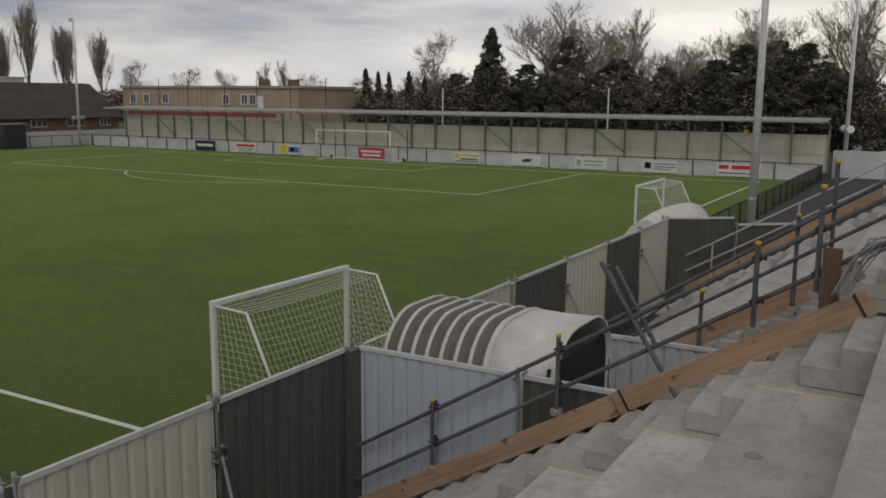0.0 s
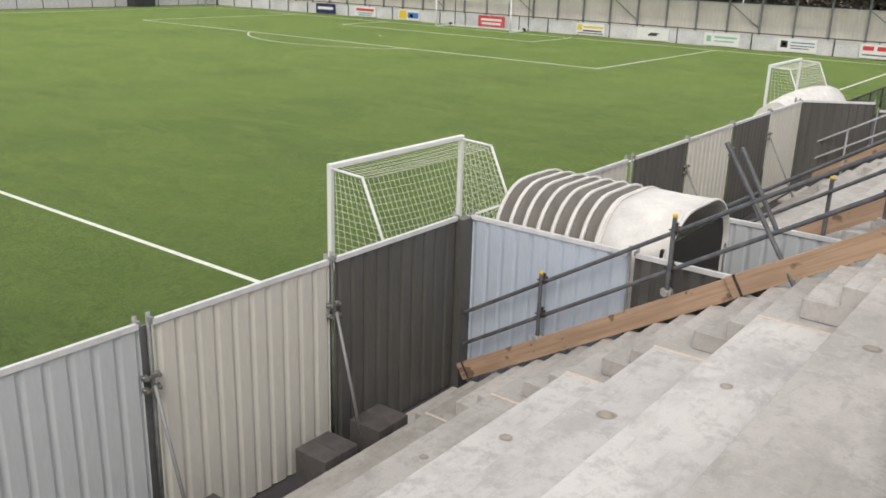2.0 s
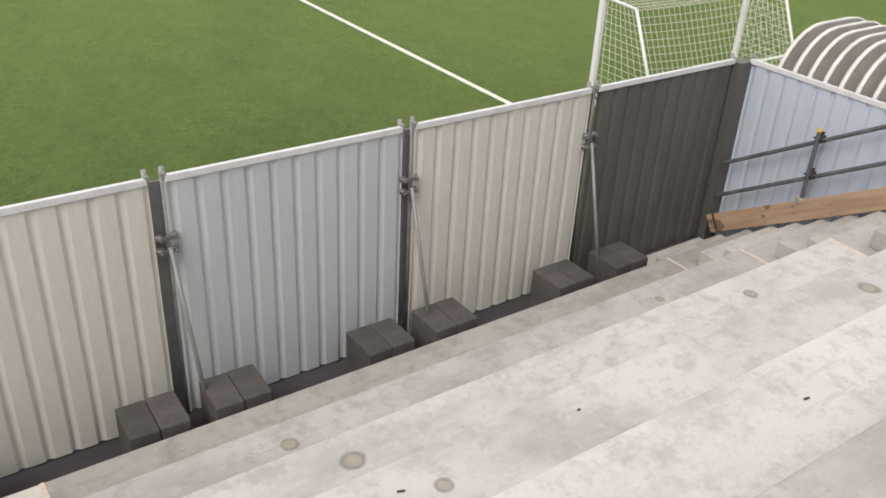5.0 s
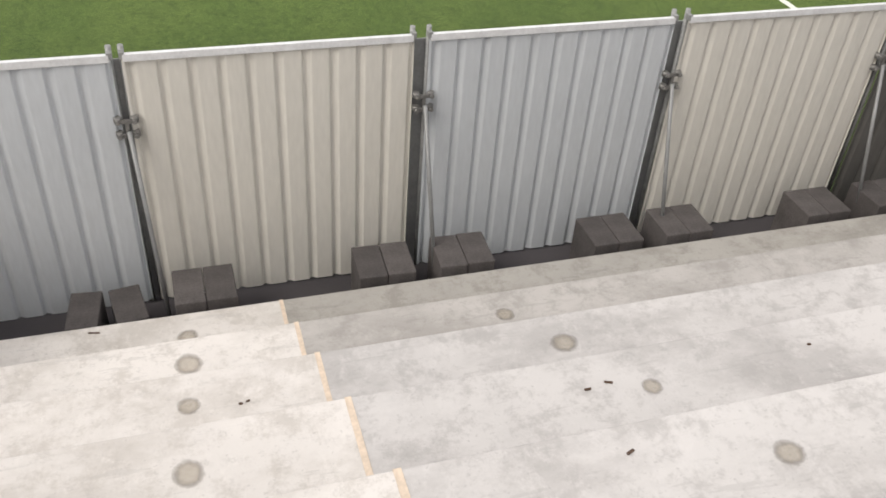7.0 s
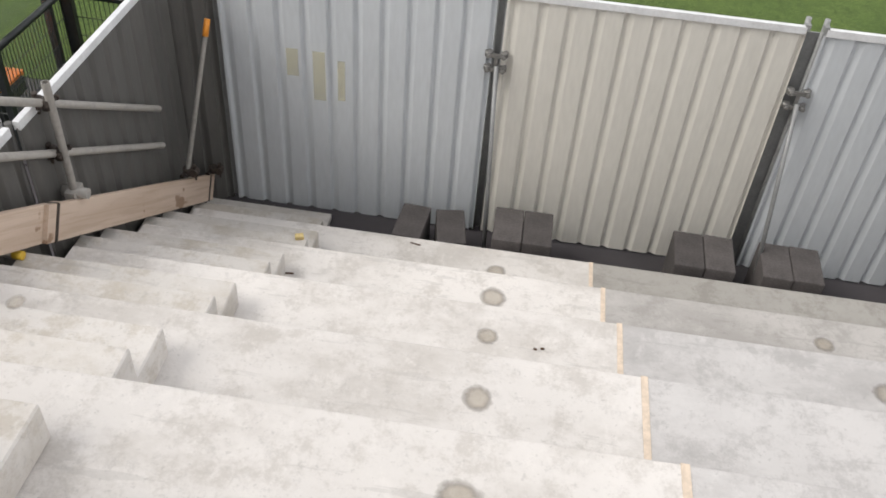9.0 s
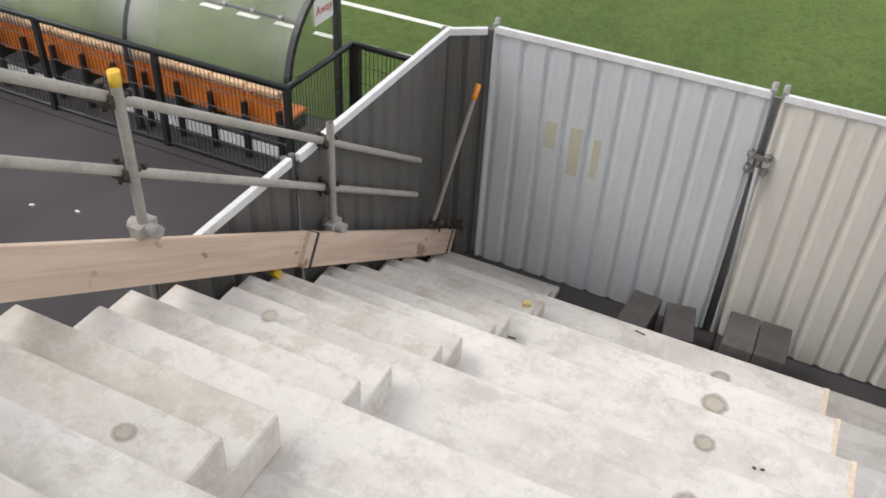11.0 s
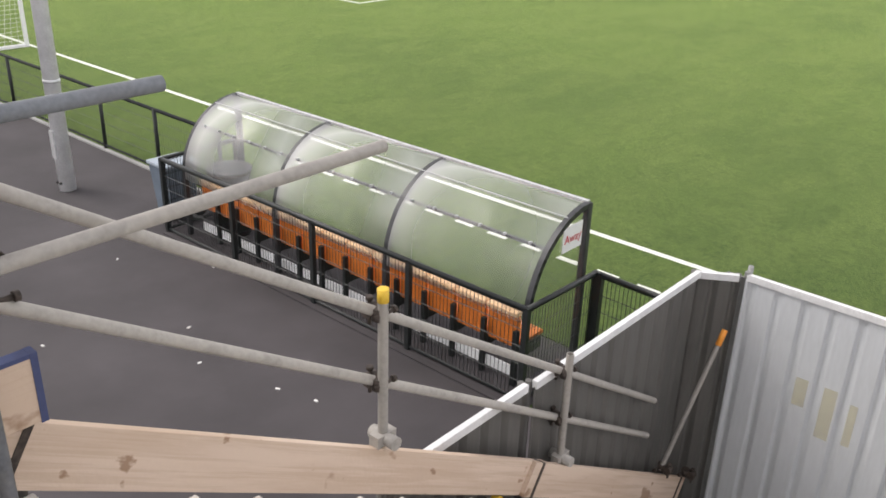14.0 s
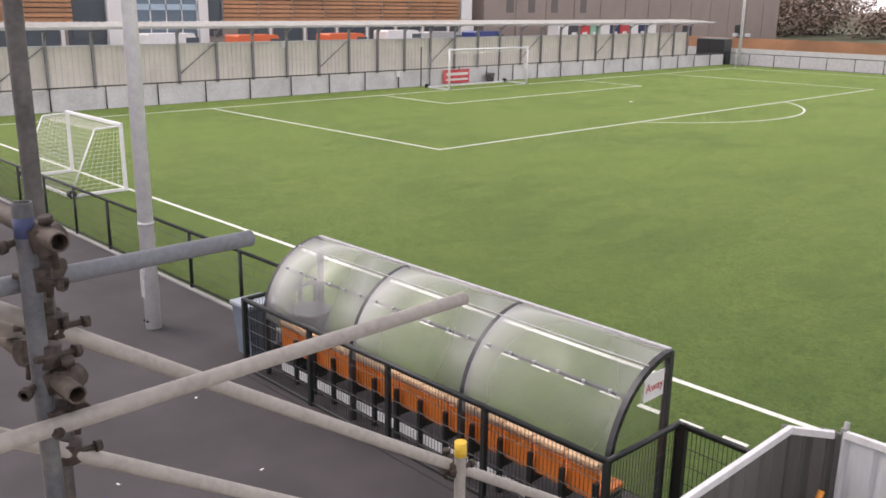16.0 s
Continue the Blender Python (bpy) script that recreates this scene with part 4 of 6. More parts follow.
pole((-12.30, -10.9, 4.92), (-12.30, -9.86, 4.27), TUBE, "pale galvanised tube sloping down to the upright")
for z, a in ((4.66, 20), (4.56, 130), (4.35, 200), (4.285, 40), (4.18, 90)):
    coupler(-12.005, -9.965, z, 8, 0, a)
coupler(-12.22, -9.86, 4.345, 0, 0, 180)
coupler(-12.22, -9.86, 3.955, 0, 0, 180)
coupler(-12.20, -9.90, 4.42, 0, 90, 70)
# a putlog end under the side board, and a lump of foam on the lowest block
putlog = pole((-12.75, -7.31, 1.685), (-12.20, -7.31, 1.685), TUBE, "short scaffold tube under the side board, yellow end cap")
part("end_cap", tubebm((-12.22, -7.31, 1.685), (-12.165, -7.31, 1.685), 0.027, 12), YELLOW, putlog, "yellow plastic end cap")
thing("foam_offcut", "pale yellow foam offcut lying on the stair block", "offcut", (-11.04, -5.835, Z0 + 2 * SR + 0.002), 20,
      bm=boxbm(-0.03, 0.035, -0.02, 0.025, 0, 0.035, bevel=0.008), material=mat("pale_yellow_foam", (0.66, 0.52, 0.24), 0.9, var=0.15, scale=20))
# platform toe board with a painted end
toe = thing("toe_board", "scaffold toe board with a blue-painted end", "board", bm=boxbm(-12.14, -12.10, -11.8, -9.80, 3.575, 3.81, bevel=0.003), material=PALEPLANK)
part("painted_end", boxbm(-12.143, -12.097, -9.818, -9.796, 3.572, 3.813), BLUEPAINT, toe, "blue-painted end")
part("painted_edge", boxbm(-12.142, -12.098, -10.6, -9.818, 3.797, 3.812), BLUEPAINT, toe, "blue-painted edge")
platform = thing("scaffold_platform", "boarded scaffold platform at the head of the far gangway", "platform")
for i in range(5):
    part("board", boxbm(-13.35 + 0.235 * i, -13.125 + 0.235 * i, -11.9, -9.95, 3.535, 3.575), PALEPLANK, platform)
for px, py in ((-13.3, -11.8), (-13.3, -10.05), (-12.25, -11.8)):
    pole((px, py, 0.0), (px, py, 3.535 if px < -13 else 5.2), TUBE)

# tunnel gangway
board(-0.92, -4.72, 0.26, -8.12, 2.30, PLANK, "brown scaffold board on edge beside the stairs")
board(-0.965, -8.0, 2.25, -10.24, 3.585, PLANK, "brown scaffold board on edge beside the stairs")
pole((-0.85, -4.70, 1.05), (-0.85, -10.75, 4.76), BLUETUBE, "dark grey stair rail tube")
pole((-0.85, -4.70, 0.62), (-0.85, -10.75, 4.36), BLUETUBE, "dark grey stair rail tube")
for y, a, b in ((-5.8, 1.02, 1.86), (-7.33, 1.99, 2.85), (-9.26, 3.15, 4.0), (-9.78, 3.55, 4.55)):
    standard(-0.89, y, a, b, material=BLUETUBE)
    for k in (0, 1):
        zz = (1.05, 0.62)[k] + (-4.62 - y) * ((4.76 - 1.05), (4.36 - 0.62))[k] / 6.13
        coupler(-0.87, y, zz)
pole((-0.74, -7.71, 3.64), (-0.985, -8.62, 2.42), BLUETUBE, "dark grey tube leaning across the stair rails")
pole((-0.60, -7.82, 3.585), (-0.76, -8.32, 2.86), BLUETUBE, "dark grey tube leaning across the stair rails")
# timber upright and a bundle of steel ties on the deck
thing("timber_offcut", "short brown timber offcut standing at the deck edge", "timber", bm=boxbm(-0.98, -0.93, -9.98, -9.82, 3.45, 4.02, bevel=0.006), material=mat("dark_timber", (0.16, 0.10, 0.065), 0.8, var=0.2, stretch=(1, 1, 0.2)))
ties = thing("steel_ties", "loose bundle of bent galvanised steel ties", "steel ties")
rnd = random.Random(5)
for i in range(16):
    a = Vector((-1.0 - rnd.uniform(0, 0.25), -10.02 + rnd.uniform(-0.06, 0.1), 3.63 + rnd.uniform(0, 0.06)))
    pts = [a + Vector((0.5 * s + rnd.uniform(-0.02, 0.02), -0.34 * s + rnd.uniform(-0.02, 0.02), 0.42 * math.sin(min(1.0, s * 1.2) * 1.7) * (0.8 + 0.3 * rnd.random()))) for s in (0, 0.15, 0.35, 0.6, 0.9, 1.4)]
    part("tie", sweep(bmesh.new(), pts, 0.006, 5), DULLGALV, ties)

# section beyond the tunnel gap
board(1.60, -7.6, 2.03, -9.95, 3.42, PLANK, "brown scaffold board on edge beyond the tunnel gap")
board(1.63, -4.8, 0.36, -7.7, 2.09, PLANK, "brown scaffold board on edge beyond the tunnel gap")
pole((1.52, -5.4, 1.36), (1.52, -10.8, 4.86), BLUETUBE, "dark grey stair rail tube")
pole((1.52, -5.4, 1.04), (1.52, -10.8, 4.45), BLUETUBE, "dark grey stair rail tube")
for y, a, b in ((-6.2, 1.3, 2.1), (-8.2, 2.2, 2.97), (-9.25, 2.85, 3.99), (-9.62, 3.3, 4.62)):
    standard(1.56, y, a, b, material=BLUETUBE)
pole((13.42, -4.59, 1.08), (13.42, -10.6, 4.57), GALV, "pale galvanised handrail tube")
pole((13.42, -4.89, 0.84), (13.42, -10.6, 4.16), GALV, "pale galvanised handrail tube")
for y in (-5.6, -7.6, -9.4):
    standard(13.40, y, Z0 + (Y0 - y) * RI / GO - 0.2, 1.1 + (-4.59 - y) * 0.58, cap=False, foot=False, material=GALV)
board(13.42, -4.8, 0.36, -10.4, 3.80, PLANK, "brown scaffold board on edge at the far stairs")


# ---------------------------------------------------------------- folding players' tunnel
def arch(w, h, n=5):
    """Half outline of a tunnel rib from one foot to the other, as (x, z)."""
    c = 0.68
    turn = [(c * (1 - math.cos(math.pi * i / 14)), c * (1 - math.sin(math.pi * i / 14))) for i in range(8)]
    side = [(-w / 2, 0.0)] + [(-w / 2 + dx, h - dz) for dx, dz in turn]
    return side + [(-x, z) for x, z in reversed(side)]


def players_tunnel(cx, y0, y1, yend, w, h, name, label, ribs=8):
    root = thing(name, label, "players' tunnel", (cx, 0, 0))

    def skin(secs, t=0.015):
        bm = bmesh.new()
        rows = [[bm.verts.new((x, y, z)) for x, z in arch(ww, hh)] for y, ww, hh in secs]
        for p, q in zip(rows, rows[1:]):
            for i in range(len(p) - 1):
                f = bm.faces.new((p[i], p[i + 1], q[i + 1], q[i]))
                f.smooth = True
        bmesh.ops.recalc_face_normals(bm, faces=bm.faces[:])
        bm.normal_update()
        bmesh.ops.solidify(bm, geom=bm.faces[:], thickness=t)
        return bm
    st = (y1 - y0) / (ribs - 1)
    for i in range(ribs):
        y = y0 + st * i
        part("rib", skin([(y, w, h), (y + 0.045 * (1 if st > 0 else -1), w + 0.02, h + 0.01)], 0.03), CANVAS, root, "pale fabric-bound rib")
        if i < ribs - 1:
            # Folds get a darker tone than the ribs on either side.
            part("fold", skin([(y + st * 0.22, w - 0.03, h - 0.02), (y + st * 0.45, w - 0.24, h - 0.14), (y + st * 0.62, w - 0.26, h - 0.15), (y + st * 0.95, w - 0.03, h - 0.02)]), CANVAS_DK, root, "slack fabric fold, darker than the ribs")
    part("drum", skin([(y1, w, h), (y1 + (yend - y1) * 0.5, w, h - 0.01), (yend, w, h)], 0.02), CANVAS, root, "taut cream end section")
    part("seam", skin([(y1 + st * 0.35, w + 0.025, h + 0.012), (y1 + st * 0.43, w + 0.025, h + 0.012)], 0.01), CANVAS, root)
    part("hem", skin([(yend + 0.03, w + 0.02, h + 0.01), (yend - 0.01, w + 0.02, h + 0.01)], 0.03), CANVAS, root, "pale end hem")
    # Near-black sheet added in place of the tunnel's unlit inside.
    part("inner_curtain", boxbm(-w / 2 + 0.03, w / 2 - 0.03, yend + 0.06, yend + 0.09, 0.0, h - 0.35), mat("black_inside_sheet", (0.03, 0.028, 0.027), 0.9), root, "dark sheet standing in for the shaded tunnel inside")
    return root


players_tunnel(0.38, -4.88, -6.25, -7.15, 1.90, 2.68, "players_tunnel", "folded cream fabric players' tunnel with concertina ribs")
# a second, far shelter with a rounded fabric top
far = thing("fabric_shelter", "pale rounded fabric shelter behind the hoarding", "shelter", (16.6, -3.6, 0))
bm = bmesh.new()
rows = []
for x in (-2.4, -1.2, 0, 1.2, 2.4):
    rows.append([bm.verts.new((x, -0.9 * math.cos(a), 0.2 + 1.95 * math.sin(a) * (1 - 0.012 * x * x))) for a in [math.pi * i / 12 for i in range(13)]])
for p, q in zip(rows, rows[1:]):
    for i in range(12):
        bm.faces.new((p[i], p[i + 1], q[i + 1], q[i])).smooth = True
bm.faces.new(rows[0])
bm.faces.new(rows[-1][::-1])
bmesh.ops.recalc_face_normals(bm, faces=bm.faces[:])
part("canopy", bm, CANVAS, far)
part("base_frame", boxbm(-2.45, 2.45, -0.92, 0.92, 0.0, 0.2), DARKGREY, far, "dark base frame")


# ---------------------------------------------------------------- dugout
DX0, DX1, DF, DB, DH = -20.10, -14.18, -3.28, -4.24, 1.88


def dug_profile(r=0.0):
    """(y, z) from the front edge of the roof round to the back foot."""
    pts = []
    for i in range(13):
        a = math.pi / 2 * i / 12
        pts.append((DF - (DF - DB + r) * math.sin(a) * 1.0, 0.86 + (DH - 0.86 + r) * math.cos(a)))
    return pts


dug = thing("dugout", "team dugout with curved clear polycarbonate shell and dark frame", "dugout")
xs = [DX0 + (DX1 - DX0) * i / 3 for i in range(4)]
for x in xs:
    bm = bmesh.new()
    pts = dug_profile()
    for p, q in zip(pts, pts[1:]):
        a = math.atan2(q[1] - p[1], q[0] - p[0])
        L = math.hypot(q[0] - p[0], q[1] - p[1])
        box(bm, -0.03, 0.03, -0.01, L + 0.01, -0.03, 0.03, pose(x, p[0], p[1], math.degrees(a), 0, 0))
    box(bm, x - 0.03, x + 0.03, DB - 0.03, DB + 0.03, 0.0, 0.86)
    part("frame_arch", bm, DARKGREY, dug, "dark grey curved frame")
for x in (xs[0], xs[-1]):
    part("front_post", boxbm(x - 0.035, x + 0.035, DF - 0.035, DF + 0.035, 0.0, DH + 0.02, bevel=0.005), DARKGREY, dug)
for a, b in zip(xs, xs[1:]):
    bm = bmesh.new()
    pr = dug_profile(0.03)
    A0 = [bm.verts.new((a + 0.02, y, z)) for y, z in pr]
    B0 = [bm.verts.new((b - 0.02, y, z)) for y, z in pr]
    for i in range(12):
        bm.faces.new((A0[i], A0[i + 1], B0[i + 1], B0[i])).smooth = True
    bm.normal_update()
    bmesh.ops.solidify(bm, geom=bm.faces[:], thickness=0.006)
    bm.normal_update()
    for f in bm.faces:
        c = f.calc_center_median()
        f.material_index = 0 if f.normal.dot(Vector((0, c.y - DF, c.z - 0.8))) > 0 else 1
    ob = part("roof_sheet", bm, POLY, dug, "clear curved polycarbonate sheet")
    ob.data.materials.append(POLYCLEAR)
    ob.visible_shadow = False
for x in (xs[0], xs[-1]):
    bm = bmesh.new()
    pr = dug_profile(-0.02) + [(DB + 0.03, 0.15), (DF, 0.15)]
    bm.faces.new([bm.verts.new((x, y, z)) for y, z in pr])
    bm.normal_update()
    bmesh.ops.solidify(bm, geom=bm.faces[:], thickness=0.005)
    ob = part("end_sheet", bm, POLYCLEAR, dug, "clear polycarbonate end sheet")
    ob.visible_shadow = False
part("front_edge", boxbm(DX0, DX1, DF - 0.02, DF + 0.03, DH + 0.005, DH + 0.04), GALV, dug, "pale front edge trim")
pr = dug_profile()
part("purlin", boxbm(DX0, DX1, pr[6][0] - 0.015, pr[6][0] + 0.015, pr[6][1] - 0.015, pr[6][1] + 0.015), DARKGREY, dug)
part("purlin", boxbm(DX0, DX1, pr[3][0] - 0.008, pr[3][0] + 0.008, pr[3][1] + 0.026, pr[3][1] + 0.036), GALV, dug, "pale glazing bar")
for i in range(18):
    x = DX0 + 0.2 + (DX1 - DX0 - 0.4) * i / 17
    part("bolt", boxbm(x - 0.014, x + 0.014, pr[6][0] - 0.04, pr[6][0] - 0.012, pr[6][1] + 0.01, pr[6][1] + 0.035), GALV, dug)
# bench of moulded seats
bench = thing("dugout_bench", "row of orange moulded plastic seats on dark brackets inside the dugout", "seats")
n = 13
for i in range(n):
    x = DX0 + 0.16 + (DX1 - DX0 - 0.32) * i / n
    w = (DX1 - DX0 - 0.32) / n - 0.03
    seat = part("seat", boxbm(x, x + w, -4.02, -3.62, 0.42, 0.47, bevel=0.018), ORANGE, bench, "orange plastic seat")
    part("seat_back", boxbm(x, x + w, -4.10, -4.05, 0.42, 0.80, bevel=0.02), ORANGE, seat, "orange plastic seat back")
    part("bracket", boxbm(x + w, x + w + 0.03, -4.16, -3.7, 0.30, 0.44), BLACKMETAL, bench, "dark steel bracket")
    part("bracket_post", boxbm(x + w - 0.01, x + w + 0.04, -4.17, -4.12, 0.0, 0.66), BLACKMETAL, bench)
    part("kick_panel", boxbm(x + 0.03, x + w - 0.03, -4.14, -4.12, 0.10, 0.22), WHITE, bench, "white kick panel")
    # The top rim is a paler orange than the seat back.
    part("back_rim", boxbm(x, x + w, -4.14, -4.02, 0.80, 0.85, bevel=0.015), mat("pale_orange_rim", (0.95, 0.58, 0.32), 0.5) if i == 0 else bpy.data.materials["pale_orange_rim"], bench, "pale orange rim along the seat back top")
# sign on the dugout's end
sign = thing("away_sign", "white sign with red lettering on the dugout end", "sign", bm=boxbm(DX1 + 0.012, DX1 + 0.018, -3.72, -3.38, 1.46, 1.74), material=WHITE)
RED = paint("red_paint", (0.55, 0.03, 0.06))
cu = bpy.data.curves.new("lettering", "FONT")
cu.body = "Away"
cu.size = 0.135
cu.extrude = 0.001
tmp = new("lettering", cu)
dg = bpy.context.evaluated_depsgraph_get()
me = bpy.data.meshes.new_from_object(tmp.evaluated_get(dg))
bpy.data.objects.remove(tmp)
me.materials.append(RED)
ob = new("lettering", me)
ob.matrix_basis = pose(DX1 + 0.021, -3.70, 1.555, 90, 0, 90)
ob.parent = sign
tagged(ob, "red lettering")
# litter bin inside and wheeled bin outside
bin_ = thing("litter_bin", "dark grey round litter bin inside the dugout", "bin", (-19.75, -3.75, 0.0))
bm = bmesh.new()
tube(bm, (0, 0, 0.0), (0, 0, 0.95), 0.26, 20, 0.31)
part("body", bm, DARKGREY, bin_)
part("rim", tubebm((0, 0, 0.93), (0, 0, 0.985), 0.325, 20), DARKGREY, bin_)
# The bin is solid; a black disc paints its shaded hollow.
part("opening", tubebm((0, 0, 0.97), (0, 0, 0.989), 0.24, 20), BLACKMETAL, bin_, "black disc standing in for the shaded bin mouth")
wb = thing("wheeled_bin", "grey-blue wheeled bin with closed pale lid", "bin", (-20.85, -3.95, -0.012))
GB = mat("grey_blue_plastic", (0.16, 0.20, 0.25), 0.5, var=0.1, scale=5)
bm = bmesh.new()
vs = [bm.verts.new(c) for c in ((-0.18, -0.21, 0.06), (0.18, -0.21, 0.06), (0.18, 0.19, 0.06), (-0.18, 0.19, 0.06), (-0.23, -0.27, 0.84), (0.23, -0.27, 0.84), (0.23, 0.25, 0.84), (-0.23, 0.25, 0.84))]
for q in ((0, 3, 2, 1), (4, 5, 6, 7), (0, 1, 5, 4), (1, 2, 6, 5), (2, 3, 7, 6), (3, 0, 4, 7)):
    bm.faces.new([vs[i] for i in q])
part("body", bm, GB, wb)
part("lid", boxbm(-0.25, 0.25, -0.30, 0.28, 0.84, 0.90, bevel=0.022), mat("pale_grey_blue_lid", (0.36, 0.42, 0.48), 0.45), wb, "pale grey-blue lid")
part("handle", tubebm((-0.2, 0.30, 0.82), (0.2, 0.30, 0.82), 0.018, 8), GB, wb)
for s in (-0.2, 0.2):
    part("wheel", tubebm((s - 0.03, 0.25, 0.1), (s + 0.03, 0.25, 0.1), 0.1, 14), BLACKMETAL, wb)


def mesh_fence(pts, label, posts=None):
    """Weld-mesh fence panels between posts, with a heavy top rail."""
    root = thing("mesh_fence", label, "fence")
    for (x0, y0), (x1, y1) in zip(pts, pts[1:]):
        a, b = Vector((x0, y0, 0)), Vector((x1, y1, 0))
        L = (b - a).length
        n = max(1, round(L / 1.6))
        for i in range(n):
            p, q = a.lerp(b, i / n), a.lerp(b, (i + 1) / n)
            part("post", boxbm(p.x - 0.03, p.x + 0.03, p.y - 0.03, p.y + 0.03, 0.0, 1.12), BLACKMETAL, root)
            bm = bmesh.new()
            m = max(2, int((q - p).length / 0.05))
            for j in range(1, m):
                c = p.lerp(q, j / m)
                tube(bm, c + Vector((0, 0, 0.06)), c + Vector((0, 0, 1.06)), 0.0042, 3, caps=False)
            for z in (0.06, 0.26, 0.46, 0.66, 0.86, 1.06):
                tube(bm, p + Vector((0, 0, z)), q + Vector((0, 0, z)), 0.005, 4, caps=False)
            tagged(part("mesh_panel", bm, BLACKMETAL, root, "black weld mesh"), kind="stuff")
        part("top_rail", tubebm((x0, y0, 1.1), (x1, y1, 1.1), 0.032, 8), BLACKMETAL, root)
        part("bottom_rail", tubebm((x0, y0, 0.04), (x1, y1, 0.04), 0.016, 6), BLACKMETAL, root)
    x, y = pts[-1]
    part("post", boxbm(x - 0.03, x + 0.03, y - 0.03, y + 0.03, 0.0, 1.12), BLACKMETAL, root)
    return root


mesh_fence([(-20.45, -3.12), (-20.42, -4.40), (-14.09, -4.37), (-14.06, -3.18)], "black weld-mesh fence round the back of the dugout")
mesh_fence([(-14.0, -3.18), (-12.40, -3.22)], "black weld-mesh gate beside the dugout")
# dashed edge of the technical area
for i in range(13):
    x = -21.5 + 0.625 * i
    part("dash_line", boxbm(x, x + 0.34, -1.10 - 0.05, -1.10 + 0.05, -0.01, 0.006), LINE, turf)


# ---------------------------------------------------------------- floodlight columns, flags, boards
def column(x, y, h, r0, r1, label, lamps=(), base=True, horn=False):
    root = thing("floodlight_column", label, "floodlight column", (x, y, -0.012), group="floodlight columns")
    part("shaft", tubebm((0, 0, 0), (0, 0, h), r0, 8, r1), PALEGALV, root)
    if base:
        part("access_door", boxbm(-0.06, 0.06, -r0 - 0.006, -r0 + 0.03, 0.55, 1.0), GALV, root)
        for s in (-0.05, 0.05):
            part("base_bolt", tubebm((s, -r0 - 0.012, 0.14), (s, -r0 + 0.02, 0.14), 0.022, 6), BLACKMETAL, root)
        part("collar", tubebm((0, 0, 1.75), (0, 0, 1.80), r0 * 1.03, 8), GALV, root)
    for i, (dx, dy, z) in enumerate(lamps):
        lamp = part("lamp_head", boxbm(dx - 0.2, dx + 0.2, dy - 0.16, dy + 0.16, z - 0.16, z + 0.16, bevel=0.04), GALV, root, "pale floodlight head")
        part("lamp_arm", tubebm((0, 0, z - 0.1), (dx, dy, z), 0.03, 6), GALV, lamp)
    if horn:
        for s in (-1, 1):
            part("loudspeaker_horn", tubebm((0.1 * s, 0.05 * s, 3.0), (0.62 * s, 0.3 * s, 3.1), 0.08, 12, 0.30), WHITE, root, "pale loudspeaker horn")
    return root


column(-23.02, -4.57, 14, 0.135, 0.095, "octagonal galvanised floodlight column on the tarmac", [(-0.4, 0.2, 13.6), (0.4, 0.2, 13.6)])
column(23.5, -4.6, 14, 0.15, 0.10, "octagonal galvanised floodlight column beside the touchline", [(-0.4, 0.2, 13.6), (0.4, 0.2, 13.6)])
column(64.0, -3.5, 14, 0.17, 0.11, "grey floodlight column with loudspeakers", horn=True)
column(50.6, 66.4, 12.6, 0.15, 0.09, "slim grey floodlight column in the corner", [(-0.5, 0, 2.9), (0.5, 0, 2.9), (0, 0.2, 12.5)])
column(-50.7, 66.0, 13, 0.15, 0.09, "slim grey floodlight column in the corner", [(-0.6, 0, 2.8), (0.6, 0, 2.8)])


def corner_flag(x, y, flag):
    root = thing("corner_flag", "white corner flag post" + (" with orange flag" if flag else ""), "corner flag", (x, y, 0), group="corner flags")
    part("post", tubebm((0, 0, 0), (0, 0, 1.6), 0.03, 8), WHITE, root)
    if flag:
        bm = bmesh.new()
        rows = []
        for i in range(6):
            u = i / 5
            rows.append([bm.verts.new((-0.02 - 0.36 * u, 0.04 * math.sin(5 * u), 1.58 - v * 0.42 - 0.12 * u * u)) for v in (0, 0.5, 1)])
        for p, q in zip(rows, rows[1:]):
            for i in range(2):
                bm.faces.new((p[i], p[i + 1], q[i + 1], q[i]))
        bm.normal_update()
        bmesh.ops.solidify(bm, geom=bm.faces[:], thickness=0.004)
        part("flag", bm, mat("orange_flag", (0.85, 0.35, 0.04), 0.8), root, "orange cloth flag")


corner_flag(A, 0, True)
corner_flag(A, W, False)
corner_flag(-A, W, False)

NAVY, YEL, BLU, GRN, CHAR = (paint("navy_board", (0.02, 0.025, 0.09)), paint("board_yellow", (0.75, 0.55, 0.05)), paint("board_blue", (0.06, 0.18, 0.5)),
                             paint("board_green", (0.25, 0.5, 0.36)), paint("board_charcoal", (0.05, 0.05, 0.06)))
BOARDW, BOARDR = paint("board_white", (0.78, 0.78, 0.76)), paint("board_red", (0.62, 0.05, 0.06))


